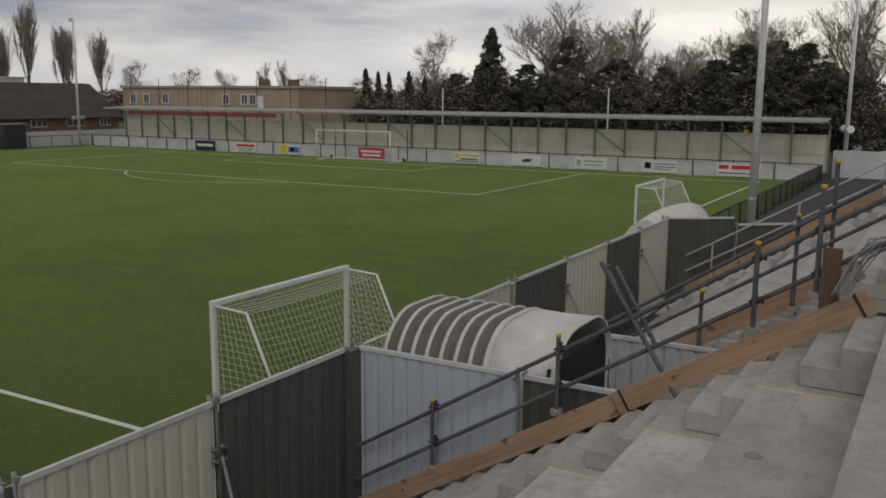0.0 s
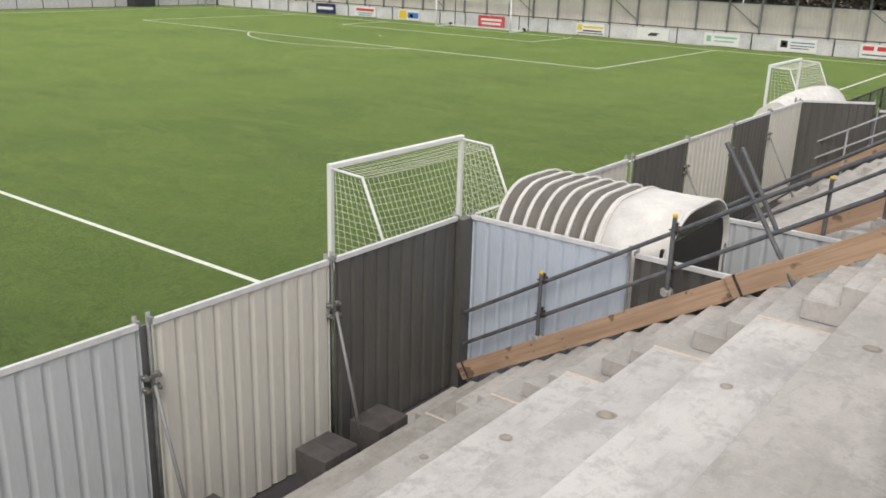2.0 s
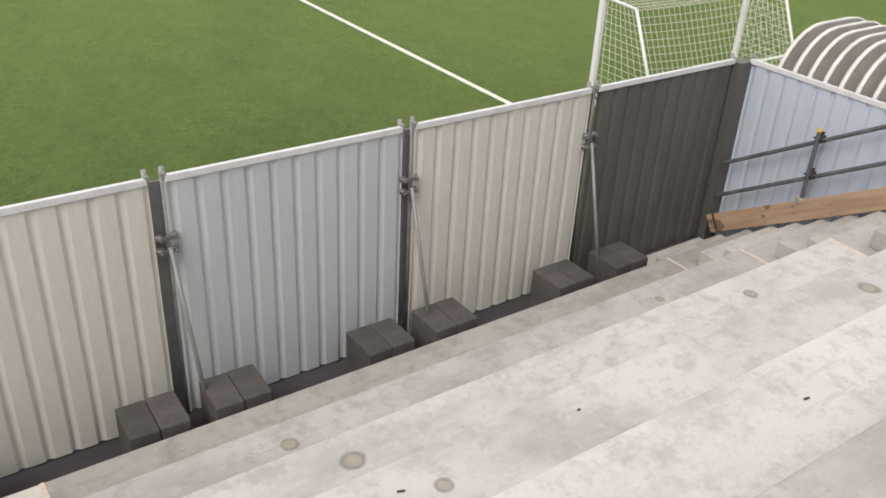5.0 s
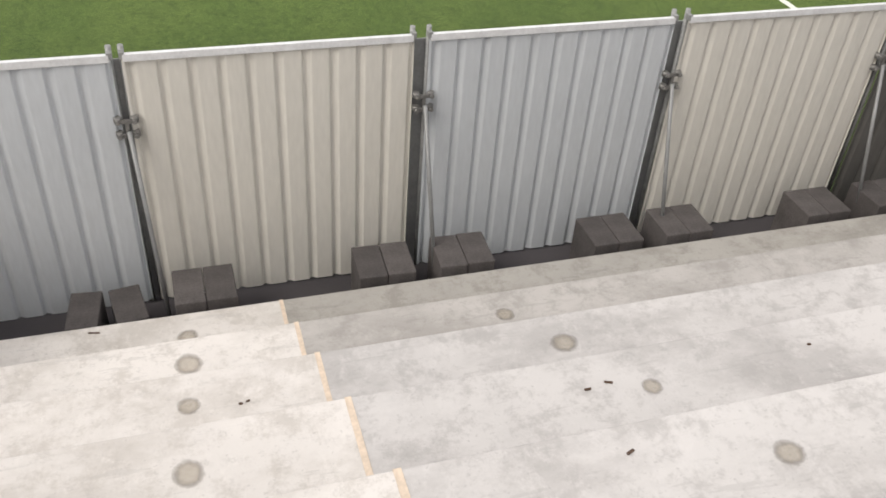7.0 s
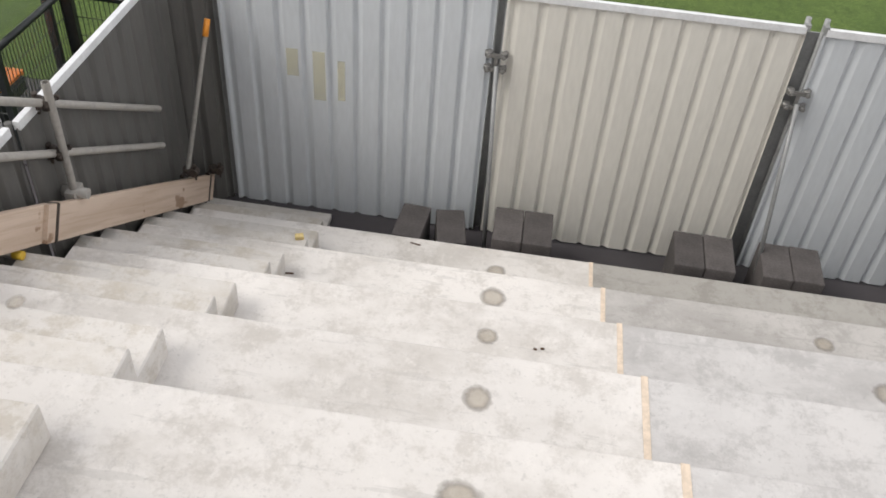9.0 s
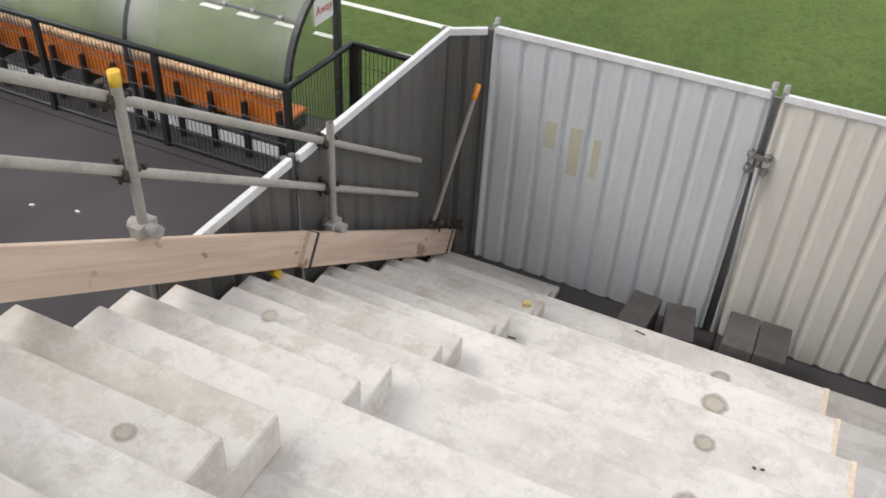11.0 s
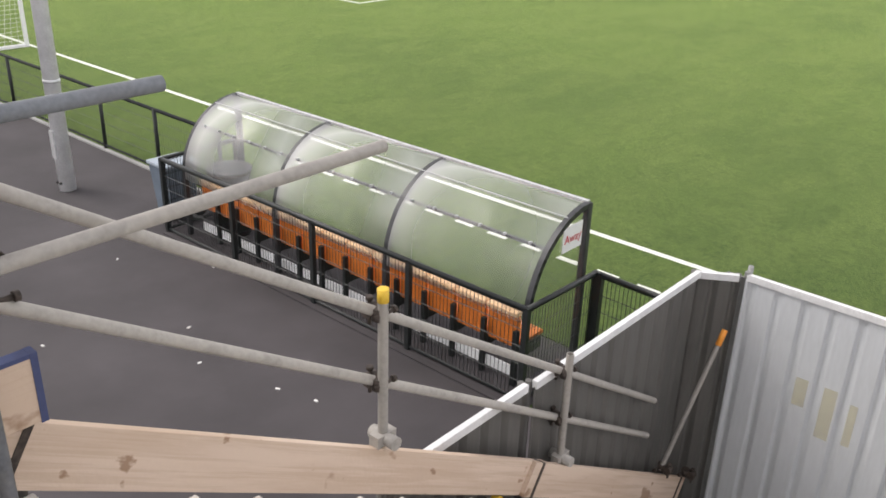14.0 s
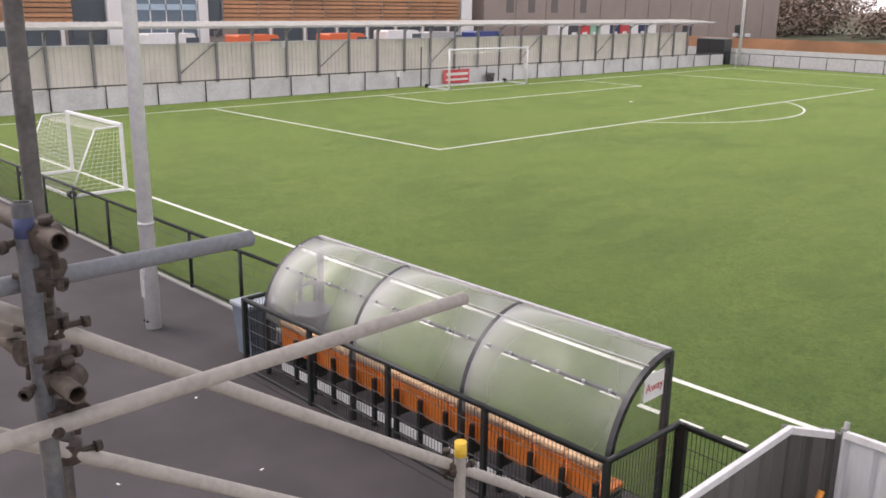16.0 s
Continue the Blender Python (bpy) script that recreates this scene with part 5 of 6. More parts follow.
def ad_board(s, y0, y1, ground_mat, marks, label, z0=0.06, z1=0.95):
    """A board on the pitch rail. marks: (u0, u1, v0, v1, material), fractions of its width (from its left as seen) and height."""
    root = thing("advertising_board", label, "advertising board", group="advertising boards")
    xa, xb = sorted((s * 52.70, s * 52.75))
    part("panel", boxbm(xa, xb, y0, y1, z0, z1, bevel=0.006), ground_mat, root)
    for u0, u1, v0, v1, m in marks:
        if s > 0:
            ya, yb = y1 - (y1 - y0) * u1, y1 - (y1 - y0) * u0
        else:
            ya, yb = y0 + (y1 - y0) * u0, y0 + (y1 - y0) * u1
        xa, xb = sorted((s * 52.694, s * 52.71))
        part("print_bar", boxbm(xa, xb, ya, yb, z0 + (z1 - z0) * v0, z0 + (z1 - z0) * v1), m, root)


ad_board(1, 49.92, 52.44, NAVY, [(0.1, 0.9, 0.4, 0.68, BOARDW)], "navy advertising board with one white bar of print")
ad_board(1, 44.81, 47.39, BOARDW, [(0.08, 0.92, 0.55, 0.8, BOARDR), (0.15, 0.85, 0.28, 0.42, GRN), (0.2, 0.8, 0.12, 0.2, BLU)], "white advertising board with red and green bars")
ad_board(1, 39.67, 42.11, BOARDW, [(0.05, 0.4, 0.1, 0.9, YEL), (0.45, 0.95, 0.2, 0.75, BLU), (0.55, 0.7, 0.3, 0.6, YEL)], "white advertising board with yellow and blue shapes")
ad_board(1, 30.75, 33.35, BOARDR, [(0.1, 0.9, 0.55, 0.75, BOARDW), (0.14, 0.86, 0.2, 0.4, BOARDW)], "red advertising board with pale bars")
ad_board(1, 21.61, 24.02, BOARDW, [(0.04, 0.2, 0.4, 0.85, YEL), (0.25, 0.95, 0.6, 0.75, YEL), (0.25, 0.9, 0.3, 0.42, CHAR), (0.05, 0.95, 0.12, 0.2, CHAR)], "white advertising board with yellow and dark bars")
ad_board(1, 16.43, 18.93, BOARDW, [(0.36, 0.64, 0.36, 0.52, CHAR), (0.42, 0.7, 0.52, 0.62, CHAR)], "white advertising board with a dark emblem")
ad_board(1, 11.23, 13.77, BOARDW, [(0.08, 0.2, 0.3, 0.75, GRN), (0.3, 0.92, 0.6, 0.74, GRN), (0.3, 0.85, 0.32, 0.42, GRN)], "white advertising board with pale green bars")
ad_board(1, 6.05, 8.62, BOARDW, [(0.08, 0.26, 0.3, 0.8, CHAR), (0.12, 0.22, 0.42, 0.68, YEL), (0.34, 0.94, 0.66, 0.74, BLU), (0.34, 0.94, 0.44, 0.5, CHAR), (0.34, 0.8, 0.26, 0.32, CHAR)], "white advertising board with a round emblem and thin bars")
ad_board(1, 0.85, 3.39, BOARDW, [(0.06, 0.32, 0.55, 0.85, BOARDR), (0.4, 0.96, 0.55, 0.85, BOARDR), (0.06, 0.96, 0.2, 0.28, CHAR)], "white advertising board with heavy red bars")
ad_board(-1, 30.5, 32.95, BOARDR, [(0.12, 0.95, 0.58, 0.78, BOARDW), (0.12, 0.95, 0.2, 0.34, BOARDW)], "red advertising board with pale bars")
thing("waste_tub", "small dark waste tub by the rail", "tub", bm=tubebm((-52.4, 34.7, 0), (-52.4, 34.7, 0.62), 0.26, 14, 0.32), material=DARKGREY)
notice = [(-52.74, 38.7, 0.75), (-55.9, 20.2, 2.5), (55.9, 2.2, 2.75), (-52.74, 26.6, 0.7)]
for x, y, z in notice:
    thing("notice_plate", "small pale notice plate fixed to the wall", "notice", group="notice plates",
          bm=boxbm(x - 0.012, x + 0.012, y - 0.16, y + 0.16, z, z + 0.38), material=YEL if x > 0 else BOARDW)

# scraps on the tarmac and treads
SCRAP = paint("paper_scrap", (0.75, 0.74, 0.72))
STICK = mat("dead_leaf", (0.10, 0.06, 0.04), 0.9, var=0.2)
rnd = random.Random(9)
for x, y in ((-17.10, -6.16), (-16.09, -5.90), (-15.64, -5.77), (-19.0, -4.64), (-17.84, -5.80), (-18.64, -7.16), (-22.5, -6.2), (-20.1, -5.4)):
    thing("paper_scrap", "small pale paper scrap lying on the tarmac", "litter", (x, y, -0.012), rnd.uniform(0, 180), "paper scraps",
          bm=boxbm(-0.026, 0.022, -0.010, 0.013, 0.0, 0.006 + 0.008 * rnd.random()), material=SCRAP)
for k, x, d, l in ((0, -10.24, 0.08, 0.12), (3, -7.57, 0.205, 0.06), (3, -7.69, 0.225, 0.05), (4, -7.96, 0.14, 0.05), (1, -10.95, 0.3, 0.08), (2, -9.26, 0.29, 0.03),
                   (4, -5.9, 0.3, 0.05), (3, -4.6, 0.5, 0.04), (2, -9.3, 0.3, 0.03), (4, -9.9, 0.5, 0.04), (3, -10.3, 0.5, 0.03), (5, -6.5, 0.4, 0.04), (3, -6.4, 0.2, 0.03)):
    thing("leaf_scrap", "curled dead leaf or twig lying on the concrete tread", "debris", (x, Y0 - GO * k - d, Z0 + RI * k + 0.001), rnd.uniform(-25, 25), "leaf scraps",
          bm=boxbm(-l * 0.36, l * 0.36, -0.006, 0.006, 0.0, 0.008, bevel=0.003), material=STICK)


# ---------------------------------------------------------------- trees
def branch(bm_t, bm_c, rnd, p, d, L, r, lev, top, kids, spread, up, thin=0.016):
    """A tapered limb in two bent pieces, with its own side shoots."""
    bm = bm_t if lev <= 1 else bm_c
    mid = p + d * L * 0.5 + Vector((rnd.uniform(-1, 1), rnd.uniform(-1, 1), rnd.uniform(-0.4, 0.6))) * L * 0.05
    end = p + d * L + Vector((rnd.uniform(-1, 1), rnd.uniform(-1, 1), rnd.uniform(0, 1))) * L * 0.07
    n = 6 if lev == 0 else 4 if lev == 1 else 3
    tube(bm, p, mid, r, n, r * 0.78, caps=False)
    tube(bm, mid, end, r * 0.78, n, r * 0.5, caps=False)
    if lev >= top:
        return
    for i in range(kids[lev]):
        t = 0.35 + 0.65 * (i + rnd.random()) / kids[lev] if lev else 0.28 + 0.72 * (i + rnd.random() * 0.7) / kids[lev]
        q = p.lerp(mid, t * 2) if t < 0.5 else mid.lerp(end, t * 2 - 1)
        side = Vector((rnd.uniform(-1, 1), rnd.uniform(-1, 1), rnd.uniform(-0.25, 0.5)))
        nd = (d * (1 - spread) + side.normalized() * spread + Vector((0, 0, up))).normalized()
        branch(bm_t, bm_c, rnd, q, nd, L * rnd.uniform(0.42, 0.66) * (1.15 - 0.35 * t), max(thin, r * 0.46), lev + 1, top, kids, spread, up, thin)


def bare_tree(name, label, h, seed, kids=(12, 9, 7, 5), spread=0.5, up=0.14, trunk=0.5, girth=0.012, thin=0.016):
    rnd = random.Random(seed)
    bt, bc = bmesh.new(), bmesh.new()
    branch(bt, bc, rnd, Vector((0, 0, -0.2)), Vector((0.02, 0.01, 1)).normalized(), h * trunk * 1.35, h * girth, 0, 4, kids, spread, up, thin)
    root = thing(name, label, "tree", (0, 0, -300), group="bare trees")
    part("trunk", bt, TRUNK, root)
    tagged(part("crown", bc, TWIG, root, "bare twiggy crown"), kind="stuff")
    return root


def leaf_cloud(bm, rnd, centres, size, n):
    """Many small tilted leaf sprays scattered round the centres (x, y, z, rx, rz)."""
    for i in range(n):
        cx, cy, cz, rx, rz = centres[rnd.randrange(len(centres))]
        v = Vector((rnd.gauss(0, 1), rnd.gauss(0, 1), rnd.gauss(0, 1)))
        v = v.normalized() * (rnd.random() ** 0.4)
        c = Vector((cx + v.x * rx, cy + v.y * rx, cz + v.z * rz))
        a, b = rnd.uniform(0, 6.28), rnd.uniform(-0.9, 0.9)
        u = Vector((math.cos(a), math.sin(a), b)).normalized() * size * rnd.uniform(0.6, 1.4)
        w = Vector((-math.sin(a), math.cos(a), rnd.uniform(-0.8, 0.8))).normalized() * size * rnd.uniform(0.4, 0.9)
        bm.faces.new([bm.verts.new(c + o) for o in (u, w, -u * 0.8, -w * 0.7)])


def evergreen(name, label, h, w, seed, cone=True, n=3600):
    rnd = random.Random(seed)
    bt, bc = bmesh.new(), bmesh.new()
    tube(bt, (0, 0, -0.2), (0, 0, h * 0.9), h * 0.02, 6, 0.03)
    cs = []
    for i in range(300):
        t = rnd.random() ** 0.8
        z = h * (0.08 + 0.92 * t)
        r = w * 0.5 * ((1 - t) ** 0.75 + 0.05 if cone else math.sqrt(max(0.05, 1 - (2 * t - 0.9) ** 2)))
        a = rnd.uniform(0, 6.28)
        q = r * rnd.uniform(0.35, 1.0)
        cs.append((q * math.cos(a), q * math.sin(a), z, 0.085 * w * (1.1 - 0.6 * t), 0.035 * h * (1.1 - 0.5 * t)))
        tube(bt, (0, 0, z * 0.96), (q * math.cos(a), q * math.sin(a), z), 0.05, 3, 0.02, caps=False)
    leaf_cloud(bc, rnd, cs, 0.0135 * h, int(n * 5))
    root = thing(name, label, "tree", (0, 0, -300), group="evergreen trees")
    part("trunk", bt, TRUNK, root)
    tagged(part("crown", bc, EVERGREEN, root, "dark dense foliage"), kind="stuff")
    return root


def plant(src, x, y, s, rz, sz=None):
    ob = copy_thing(src, pose(x, y, -0.12, 0, 0, rz) @ Matrix.Diagonal((s, s, sz or s, 1)))
    return ob


protos = [bare_tree("broadleaf_tree", "tall bare winter broadleaf tree with fine twigs", 15, 1),
          bare_tree("broadleaf_tree", "bare winter broadleaf tree with a wide twiggy crown", 14, 2, spread=0.62, up=0.06),
          bare_tree("broadleaf_tree", "bare upright winter tree behind the stand", 15, 3, spread=0.45, up=0.2)]
poplar = bare_tree("poplar_tree", "tall narrow bare poplar with upswept branches", 20, 4, kids=(22, 7, 5, 3), spread=0.30, up=0.42, trunk=0.66, girth=0.012, thin=0.04)
firs = [evergreen("conifer_tree", "dark pointed conifer in the wood", 13, 7.0, 11), evergreen("conifer_tree", "dark ivy-clad rounded evergreen tree", 11, 8.0, 12, cone=False, n=4200),
        evergreen("cypress_tree", "narrow dark cypress beyond the stand", 9, 2.6, 13, n=1800)]
# wood behind the end stand
# (kind, x, y, height, spread, turn)
for i, x, y, hh, s, rz in ((1, 92, 49.0, 14.0, 0.50, 140), (0, 93, 32.2, 17.0, 0.86, 10), (1, 94, 28.0, 15.2, 0.60, 75), (2, 92, 23.0, 15.6, 0.56, 80), (1, 91, 20.5, 11.6, 0.46, 350), (1, 93, 17.5, 12.2, 0.48, 200),
                           (0, 95, 15.0, 11.6, 0.45, 30), (1, 92, 12.3, 13.2, 0.46, 260), (0, 92, 7.9, 15.4, 0.60, 300), (1, 95, 5.0, 14.6, 0.50, 20), (2, 91, -1.2, 16.8, 0.72, 40), (1, 92, -6.0, 16.0, 0.85, 170),
                           (0, 96, -10.0, 15.0, 0.9, 60), (2, 106, 38.5, 12.4, 0.6, 250), (1, 108, 30.0, 15.5, 0.7, 120), (0, 106, 20.0, 12.2, 0.6, 15), (1, 106, 10.0, 12.6, 0.6, 77), (0, 100, 53.0, 9.2, 0.5, 310),
                           (2, 102, 45.5, 10.4, 0.5, 90), (0, 112, 60.0, 9.0, 0.5, 75), (2, 118, 68.0, 8.6, 0.5, 15), (1, 130, 85.0, 9.0, 0.6, 45), (1, 122, 140.0, 12.7, 0.52, 145), (1, 130, 133.0, 11.5, 0.48, 215),
                           (1, 136, 128.0, 11.2, 0.42, 5), (2, 144, 118.0, 13.0, 0.34, 25), (2, 141, 121.0, 12.6, 0.3, 95), (1, 135, 103.0, 10.0, 0.5, 60)):
    plant(protos[i], x, y, s * 1.35, rz, hh / (17.2, 14.4, 17.6)[i])
for i, x, y, hh, s, rz in ((0, 90, 39.8, 14.0, 0.86, 0), (1, 91, 30.3, 12.6, 0.62, 70), (1, 90, 35.0, 9.4, 0.7, 20), (1, 91, 24.0, 9.9, 0.82, 140), (1, 92, 18.5, 9.0, 0.7, 210), (1, 90, 12.6, 9.6, 0.7, 280),
                           (1, 90, 9.8, 11.2, 0.78, 33), (1, 91, 6.6, 11.6, 0.8, 120), (1, 90, 3.6, 11.2, 0.78, 45), (1, 92, 1.2, 9.2, 0.6, 190), (1, 91, -1.6, 10.4, 0.36, 75), (1, 94, -7.5, 8.0, 0.8, 310),
                           (2, 90, 58.6, 9.1, 1.0, 0), (2, 90, 56.6, 8.7, 0.8, 20), (2, 90, 54.9, 8.6, 0.8, 40), (2, 91, 52.4, 8.7, 0.95, 80), (2, 92, 50.6, 7.9, 0.85, 140), (1, 92, 45.6, 8.4, 0.7, 250), (0, 93, 43.2, 9.6, 0.6, 130)):
    plant(firs[i], x, y, s * (1.3 if i == 1 else 1.1), rz, hh / (13.5, 11.3, 9.2)[i])
for x, y, hh, s, rz in ((104.2, 150, 22.9, 0.42, 0), (99.6, 152, 17.5, 0.36, 50), (112.0, 150, 18.6, 0.36, 120), (115.0, 151, 18.9, 0.34, 200), (122.4, 150, 18.0, 0.38, 260), (96.0, 149, 16.0, 0.34, 310)):
    plant(poplar, x, y, s * 1.5, rz, hh * 1.12 / 32.7)
for o in protos + [poplar] + firs:
    for c in list(o.children):
        bpy.data.objects.remove(c)
    bpy.data.objects.remove(o)

# tangled understorey and hedges
rnd = random.Random(21)
bm = bmesh.new()
cs = []
for i in range(260):
    y = rnd.uniform(-14, 66)
    hgt = (8.6 if y < 48 else 6.2) * rnd.uniform(0.82, 1.0)
    cs.append((rnd.uniform(88, 100), y, hgt * 0.45, 2.6, hgt * 0.55))
leaf_cloud(bm, rnd, cs, 0.20, 150000)
thing("undergrowth", "dark tangled winter undergrowth behind the stand", "undergrowth", bm=bm, material=THICKET, kind="stuff")
bm = bmesh.new()
cs = []
for i in range(170):
    y = rnd.uniform(45, 150)
    cs.append((rnd.uniform(112, 150), y, rnd.uniform(1.5, 4.5), 4.0, 2.4))
for i in range(140):
    x = rnd.uniform(-130, 95)
    cs.append((x, rnd.uniform(150, 190), rnd.uniform(1.0, 6.0) * (1.3 if x < -40 else 0.8), 5.0, 2.6))
for i in range(60):
    cs.append((rnd.uniform(-110, -92), rnd.uniform(120, 175), rnd.uniform(1, 6), 5.0, 3.0))
leaf_cloud(bm, rnd, cs, 0.42, 190000)
thing("far_woodland", "distant brown winter woodland and hedges", "woodland", bm=bm, material=HEDGE, kind="stuff")


# ---------------------------------------------------------------- buildings
def window_unit(parent, face, s, u, z, w, h, frame_mat=None, depth=0.12):
    """A framed window on a wall facing along the x axis (face = x of the wall, s = way it looks)."""
    fm = frame_mat or WHITE
    t = 0.12
    xa, xb = sorted((face - s * 0.05, face + s * depth))
    bm = bmesh.new()
    box(bm, xa, xb, u - t, u, z - t, z + h + t)
    box(bm, xa, xb, u + w, u + w + t, z - t, z + h + t)
    box(bm, xa, xb, u, u + w, z - t, z)
    box(bm, xa, xb, u, u + w, z + h, z + h + t)
    box(bm, xa, xb, u + w / 2 - 0.03, u + w / 2 + 0.03, z, z + h)
    win = part("window", bm, fm, parent, "white framed window")
    xa, xb = sorted((face + s * 0.02, face + s * 0.04))
    part("pane", boxbm(xa, xb, u, u + w, z, z + h), GLASS, win)


# long buff block behind the end stand
blk = thing("buff_building", "two-storey buff brick building with white framed windows and flat roof", "building")
part("wall", boxbm(78, 90, 60.4, 92, -0.12, 6.1), BUFF, blk)
part("roof", boxbm(77.8, 90.2, 60.2, 92.2, 6.1, 6.42), mat("pale_roof_edge", (0.42, 0.38, 0.33), 0.8), blk, "pale flat roof edge")
for u in (90.2, 87.6, 83.9, 72.8, 69.6, 68.2):
    window_unit(blk, 78, -1, u - 0.9, 4.1, 0.95, 1.15)
part("door", boxbm(77.9, 78.02, 66.0, 67.0, 3.2, 5.1), WHITE, blk, "white upper door")
for i in range(9):
    part("pilaster", boxbm(77.86, 78.0, 75.2 + i * 0.85, 75.36 + i * 0.85, 3.0, 6.0), mat("pale_pilaster", (0.55, 0.48, 0.36), 0.8) if i == 0 else bpy.data.materials["pale_pilaster"], blk)
part("red_band", boxbm(77.92, 78.0, 64, 91, 2.5, 3.0), mat("dull_red_band", (0.30, 0.10, 0.08), 0.8), blk, "dull red band")
for u in (89, 84, 79, 73, 68, 63, 58, 52, 46):
    part("lamp_post", tubebm((70, u - 8, 0), (70, u - 8, 7.2), 0.04, 5), BLACKMETAL, thing("floodlit_pole", "thin dark fence pole behind the stand", "pole", group="thin poles"))
for u in (13.4, 28.5):
    thing("thin_pole", "thin pale pole standing behind the end stand", "pole", (58.6, u, -0.12), group="thin poles", bm=tubebm((0, 0, 0), (0, 0, 6.1), 0.05, 8), material=PALEGALV)
for u in (70, 65):
    part("chimney", boxbm(83, 84, u, u + 1.2, 6.4, 7.3), BRICKWALL, blk)


def pitched_house(name, label, x0, x1, y0, y1, eave, ridge, along, wall, wins=()):
    root = thing(name, label, "house")
    part("wall", boxbm(x0, x1, y0, y1, -0.12, eave), wall, root)
    bm = bmesh.new()
    o = 0.5
    if along == "x":
        ym = (y0 + y1) / 2
        pts = [(x0 - o, y0 - o, eave - 0.15), (x1 + o, y0 - o, eave - 0.15), (x1 + o, ym, ridge), (x0 - o, ym, ridge), (x0 - o, y1 + o, eave - 0.15), (x1 + o, y1 + o, eave - 0.15)]
        v = [bm.verts.new(p) for p in pts]
        for q in ((0, 1, 2, 3), (3, 2, 5, 4)):
            bm.faces.new([v[i] for i in q])
        gables = [[(x, y0, eave - 0.15), (x, y1, eave - 0.15), (x, ym, ridge - 0.25)] for x in (x0, x1)]
    else:
        xm = (x0 + x1) / 2
        pts = [(x0 - o, y0 - o, eave - 0.15), (x0 - o, y1 + o, eave - 0.15), (xm, y1 + o, ridge), (xm, y0 - o, ridge), (x1 + o, y1 + o, eave - 0.15), (x1 + o, y0 - o, eave - 0.15)]
        v = [bm.verts.new(p) for p in pts]
        for q in ((0, 1, 2, 3), (3, 2, 4, 5)):
            bm.faces.new([v[i] for i in q])
        gables = [[(x0, y, eave - 0.15), (x1, y, eave - 0.15), (xm, y, ridge - 0.25)] for y in (y0, y1)]
    bm.normal_update()
    bmesh.ops.solidify(bm, geom=bm.faces[:], thickness=0.18)
    part("roof", bm, ROOFTILE, root, "dark tiled pitched roof")
    for g in gables:
        bm = bmesh.new()
        bm.faces.new([bm.verts.new(p) for p in g])
        bm.normal_update()
        bmesh.ops.solidify(bm, geom=bm.faces[:], thickness=0.1)
        part("gable", bm, wall, root)
    for (x, y, z, w, h) in wins:
        bm = boxbm(x, x + w, y - 0.08, y + 0.02, z, z + h)
        win = part("window", bm, WHITE, root, "white framed window")
        for k in range(3):
            part("pane", boxbm(x + 0.06 + k * w / 3, x + (k + 1) * w / 3 - 0.04, y - 0.10, y - 0.07, z + 0.08, z + h - 0.08), GLASS, win)
    return root


pitched_house("clubhouse", "long brown brick building with dark tiled roof and white windows", 51.6, 72, 86, 98, 2.4, 6.6, "x", BRICKWALL,
              [(59, 86, 1.2, 2.2, 0.9), (64, 86, 1.2, 2.6, 0.9), (69, 86, 1.2, 1.6, 0.9)])
TEAL = mat("green_tinted_glazing", (0.10, 0.27, 0.235), 0.2, var=0.15, scale=0.4)
flat = thing("white_building", "white flat-roofed building with green glazing beyond the tiled roof", "building")
part("wall", boxbm(48, 74, 108, 116, -0.12, 7.4), mat("white_render", (0.70, 0.71, 0.72), 0.8, var=0.05), flat)
part("roof", boxbm(47.8, 74.2, 107.8, 116.2, 7.4, 7.6), GREYWALL, flat)
for i in range(8):
    for z in (1.6, 3.4, 5.2):
        part("window", boxbm(49.2 + 3.0 * i, 51.7 + 3.0 * i, 107.9, 108.0, z, z + 1.55), TEAL, flat, "green-tinted glazing")
pitched_house("brick_house", "brown brick house with tiled roof among the trees", 93, 101, -1.5, 6.5, 4.2, 7.6, "y", BRICKWALL, [(94.5, -1.5, 2.8, 1.6, 1.0), (97.8, -1.5, 2.8, 1.6, 1.0)])

# large school-like block behind the other end: slatted timber, glass and white piers
FX = -85.0
WHITEP = mat("white_cladding", (0.74, 0.74, 0.74), 0.6, var=0.04, scale=0.5)
sch = thing("timber_clad_building", "large modern building with cedar slats, glass entrance and white piers", "building")
part("core", boxbm(FX - 20, FX - 0.5, 2, 66, -0.12, 11), BROWNCLAD, sch, "dark recessed wall")
SLAT = {}
for y0, y1 in ((2, 19.3), (33.2, 64.0)):
    nb = max(1, round((y1 - y0) / 3.9))
    for b in range(nb):
        ya, yb = y0 + (y1 - y0) * b / nb, y0 + (y1 - y0) * (b + 1) / nb
        part("mullion", boxbm(FX - 0.45, FX - 0.05, ya - 0.06, ya + 0.06, 3.2, 9.5), STEEL, sch)
        for i in range(15):
            z = 3.3 + 0.40 * i
            key = round(yb - ya, 3)
            if key not in SLAT:
                SLAT[key] = meshof(boxbm(-0.2, 0.0, 0.05, yb - ya - 0.05, 0.0, 0.30), TIMBER, "slat")
            piece("slat", SLAT[key], sch, pose(FX, ya, z))
for ya, yb in ((22.2, 24.6), (30.7, 31.6), (64.2, 65.9)):
    part("pier", boxbm(FX - 0.5, FX + 0.1, ya, yb, -0.12, 10.5), WHITEP, sch, "white pier")
part("glass_wall", boxbm(FX - 0.45, FX - 0.3, 24.6, 30.7, 2.0, 10), mat("blue_glazing", (0.16, 0.22, 0.28), 0.1, var=0.1, scale=0.3), sch, "blue-grey glass wall")
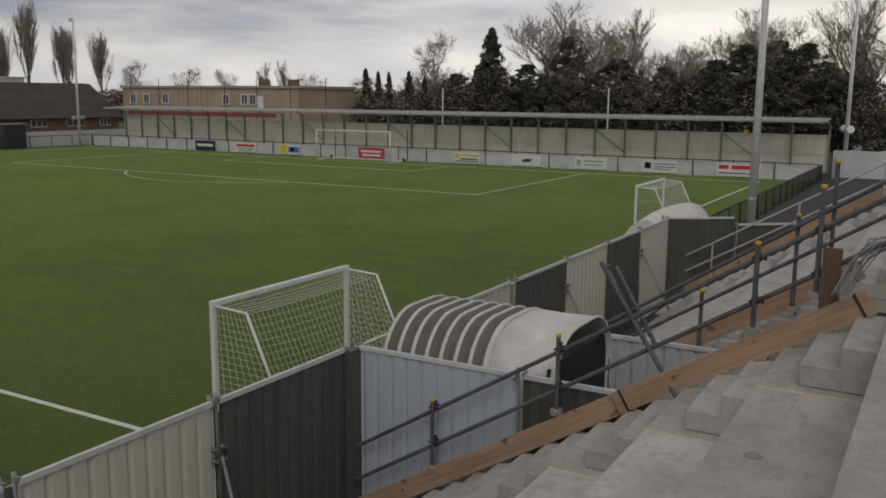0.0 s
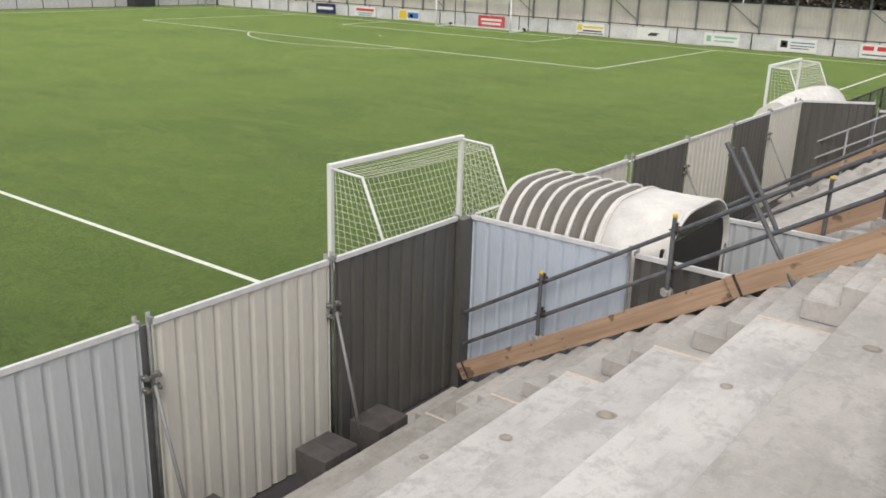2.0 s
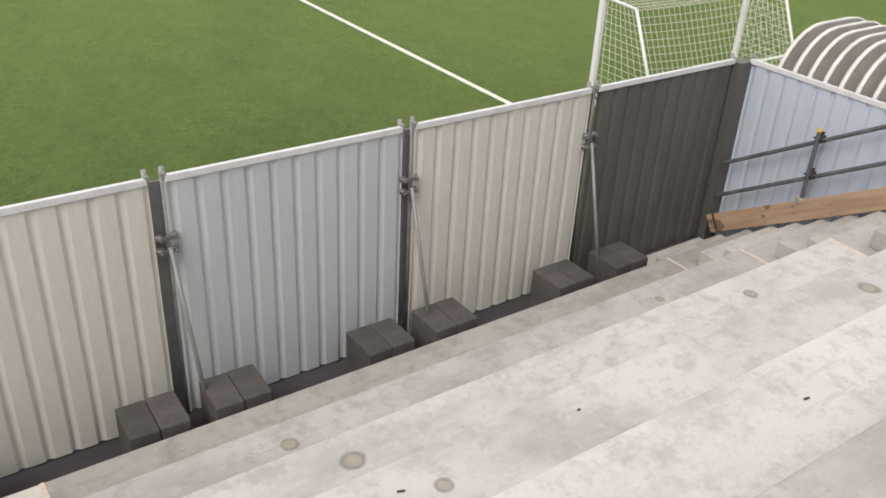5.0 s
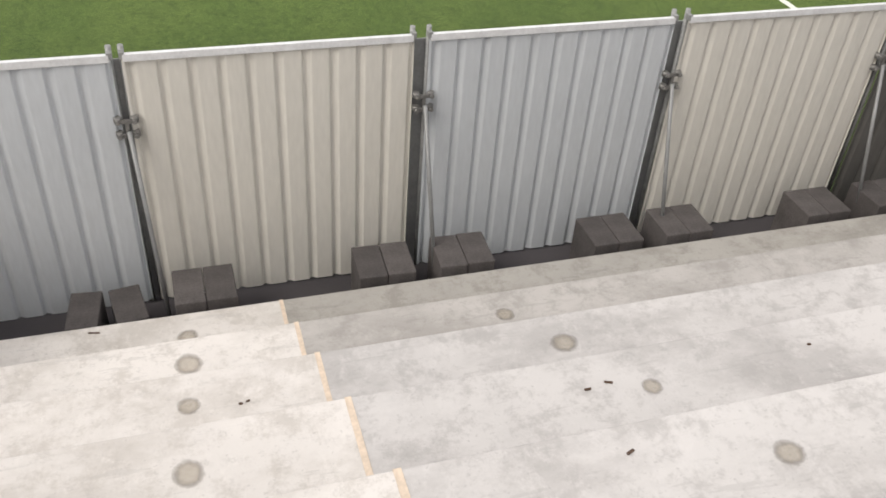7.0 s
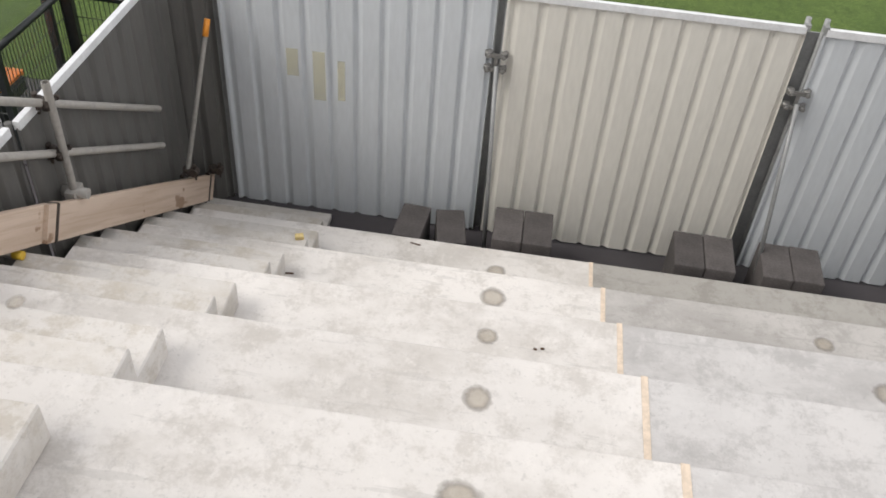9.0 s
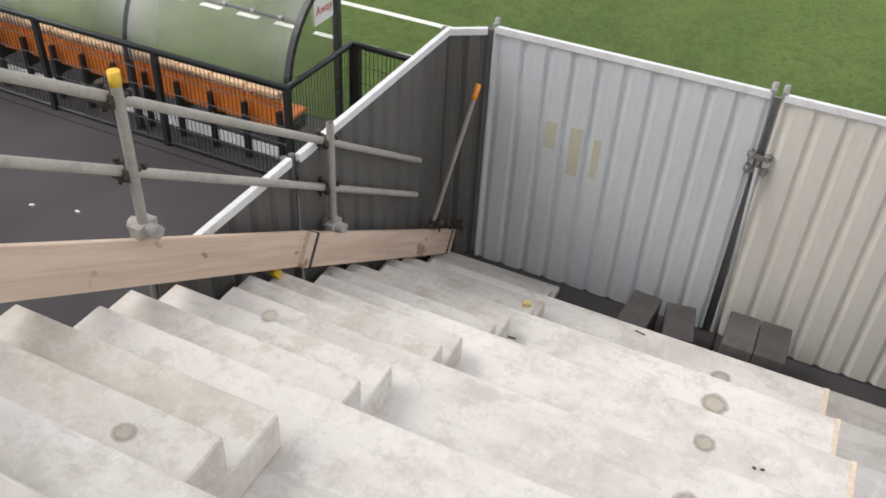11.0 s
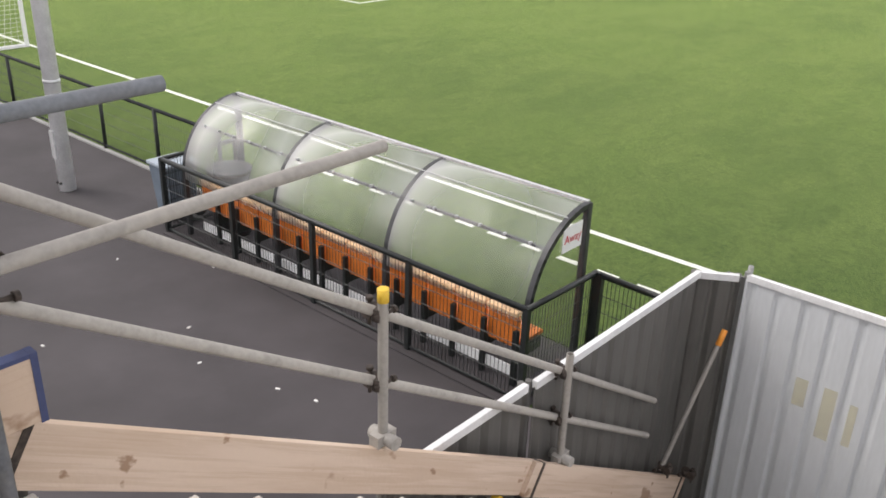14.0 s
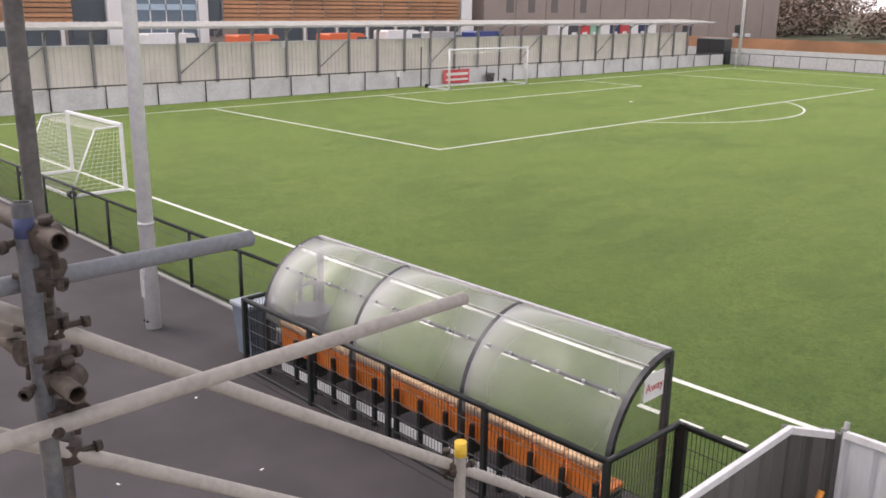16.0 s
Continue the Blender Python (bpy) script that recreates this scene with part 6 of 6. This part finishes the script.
for i in range(5):
    part("glazing_bar", boxbm(FX - 0.3, FX - 0.2, 24.6 + 1.5 * i, 24.7 + 1.5 * i, 2.0, 10), WHITEP, sch)
part("spandrel", boxbm(FX - 0.3, FX - 0.2, 24.6, 30.7, 4.3, 4.8), mat("pale_blue_band", (0.42, 0.55, 0.66), 0.4), sch, "pale blue glazed band")
part("glass_bay", boxbm(FX - 0.4, FX - 0.3, 31.6, 33.2, 2.0, 10), GLASS, sch)
part("glass_bay", boxbm(FX - 0.4, FX - 0.3, 19.3, 22.2, 2.0, 10), GLASS, sch)
for i in range(16):
    y = 3 + 4.0 * i
    if not 20 < y < 33:
        part("ground_window", boxbm(FX - 0.5, FX - 0.4, y, y + 3.2, 0.5, 3.0), GLASS, sch)
        part("window_post", boxbm(FX - 0.4, FX - 0.25, y + 3.3, y + 3.6, 0, 3.2), WHITEP, sch)
hall = thing("brown_hall", "tall brown clad hall with vertical joints", "building")
part("core", boxbm(FX - 22, FX - 0.2, 68, 143, -0.12, 10), BROWNCLAD, hall)
for i in range(13):
    part("cladding_panel", boxbm(FX - 0.2, FX, 68.05 + 5.75 * i, 68.05 + 5.75 * i + 5.6, -0.12, 10), BROWNCLAD, hall)
for y in (72, 76, 80.5, 86.5):
    part("slot_window", boxbm(FX - 0.05, FX + 0.03, y, y + 1.3, 4.2, 7.5), mat("slot_glass", (0.12, 0.105, 0.10), 0.3) if y == 72 else bpy.data.materials["slot_glass"], hall)
for y in (112, 128):
    part("door", boxbm(FX - 0.05, FX + 0.04, y, y + 2.6, 0, 2.4), DARKGREY, hall, "dark door")


def van(x, y, body, length=5.2, hgt=2.6):
    root = thing("parked_van", "parked van seen over the stand wall", "van", (x, y, -0.012), group="parked vans")
    bm = bmesh.new()
    prism(bm, [(-length / 2, 0.4), (-length / 2, hgt - 0.1), (-length / 2 + 0.1, hgt), (length / 2 - 1.5, hgt), (length / 2 - 0.9, hgt * 0.62), (length / 2, hgt * 0.5), (length / 2, 0.4)], -1.0, 1.0)
    part("body", bm, body, root)
    part("side_window", boxbm(0.99, 1.02, length / 2 - 2.2, length / 2 - 1.1, hgt * 0.62, hgt - 0.3), GLASS, root)
    for sy in (-length / 2 + 0.9, length / 2 - 0.9):
        for sx in (-0.9, 0.9):
            part("wheel", tubebm((sx - 0.12, sy, 0.36), (sx + 0.12, sy, 0.36), 0.36, 14), BLACKMETAL, root)


WHITEV, ORV, REDV = paint("white_van_paint", (0.78, 0.78, 0.78), 0.3), paint("orange_van_paint", (0.75, 0.16, 0.06), 0.3), paint("red_van_paint", (0.55, 0.05, 0.05), 0.3)
for y, m in ((22.5, WHITEV), (30.0, ORV), (39.0, ORV), (45.5, WHITEV), (51.0, paint("silver_van_paint", (0.4, 0.41, 0.42), 0.3)), (57.0, paint("blue_van_paint", (0.04, 0.06, 0.22), 0.3))):
    van(-74, y, m, hgt=2.55 if m is not WHITEV else 2.75)
van(66, -7.95, WHITEV, hgt=2.4)
thing("end_wall", "pale grey boundary wall beside the end stand", "wall", kind="structure", bm=boxbm(57.0, 57.2, -14.0, -3.45, -0.1, 1.82, bevel=0.01), material=GREYWALL)
cols = [WHITEV, CHAR, REDV, GRN, WHITEV, NAVY, REDV, WHITEV, NAVY, WHITEV]
for i, m in enumerate(cols):
    root = thing("site_cabin", "narrow coloured cabin standing in a row", "cabin", (-78, 72.5 + 2.05 * i, -0.12), group="row of cabins")
    part("body", boxbm(-0.8, 0.8, 0, 1.9, 0, 3.0, bevel=0.03), m, root)
    part("roof", boxbm(-0.9, 0.9, -0.05, 1.95, 3.0, 3.12), GREYWALL, root)
    part("door", boxbm(0.79, 0.83, 0.5, 1.4, 0.1, 2.2), BOARDW, root)

# stores by the corners
for x0, x1 in ((-55.8, -52.9), (42.8, 45.1)):
    box_ = thing("storage_container", "dark green-black storage container in the corner", "container", ((x0 + x1) / 2, 68.0, -0.012), group="storage containers")
    w = x1 - x0
    part("body", boxbm(-w / 2, w / 2, -0.9, 0.5, 0, 2.3, bevel=0.02), mat("dark_container_paint", (0.045, 0.05, 0.05), 0.6, var=0.15), box_)
    part("lid", boxbm(-w / 2 - 0.05, w / 2 + 0.05, -0.95, 0.55, 2.3, 2.42), STEEL, box_)
    for k in range(2):
        part("door", boxbm(-w / 2 + 0.1 + k * w / 2, -0.06 + k * w / 2, -0.93, -0.905, 0.1, 2.2), DARKGREY, box_)
# fence beside the end stand
low_wall(55.6, 75, -3.66, -3.6, 10, "x", 1.35, mat("pale_fence_panel", (0.40, 0.41, 0.41), 0.8, var=0.08))
# rust-coloured strip of ground and pale back fence beyond the far corner
thing("field_fence", "orange-brown fence line beyond the corner", "fence", kind="structure", bm=boxbm(-80, -30, 96, 96.15, -0.12, 1.5), material=mat("orange_brown_fence", (0.42, 0.22, 0.12), 0.9, var=0.2, scale=0.3))
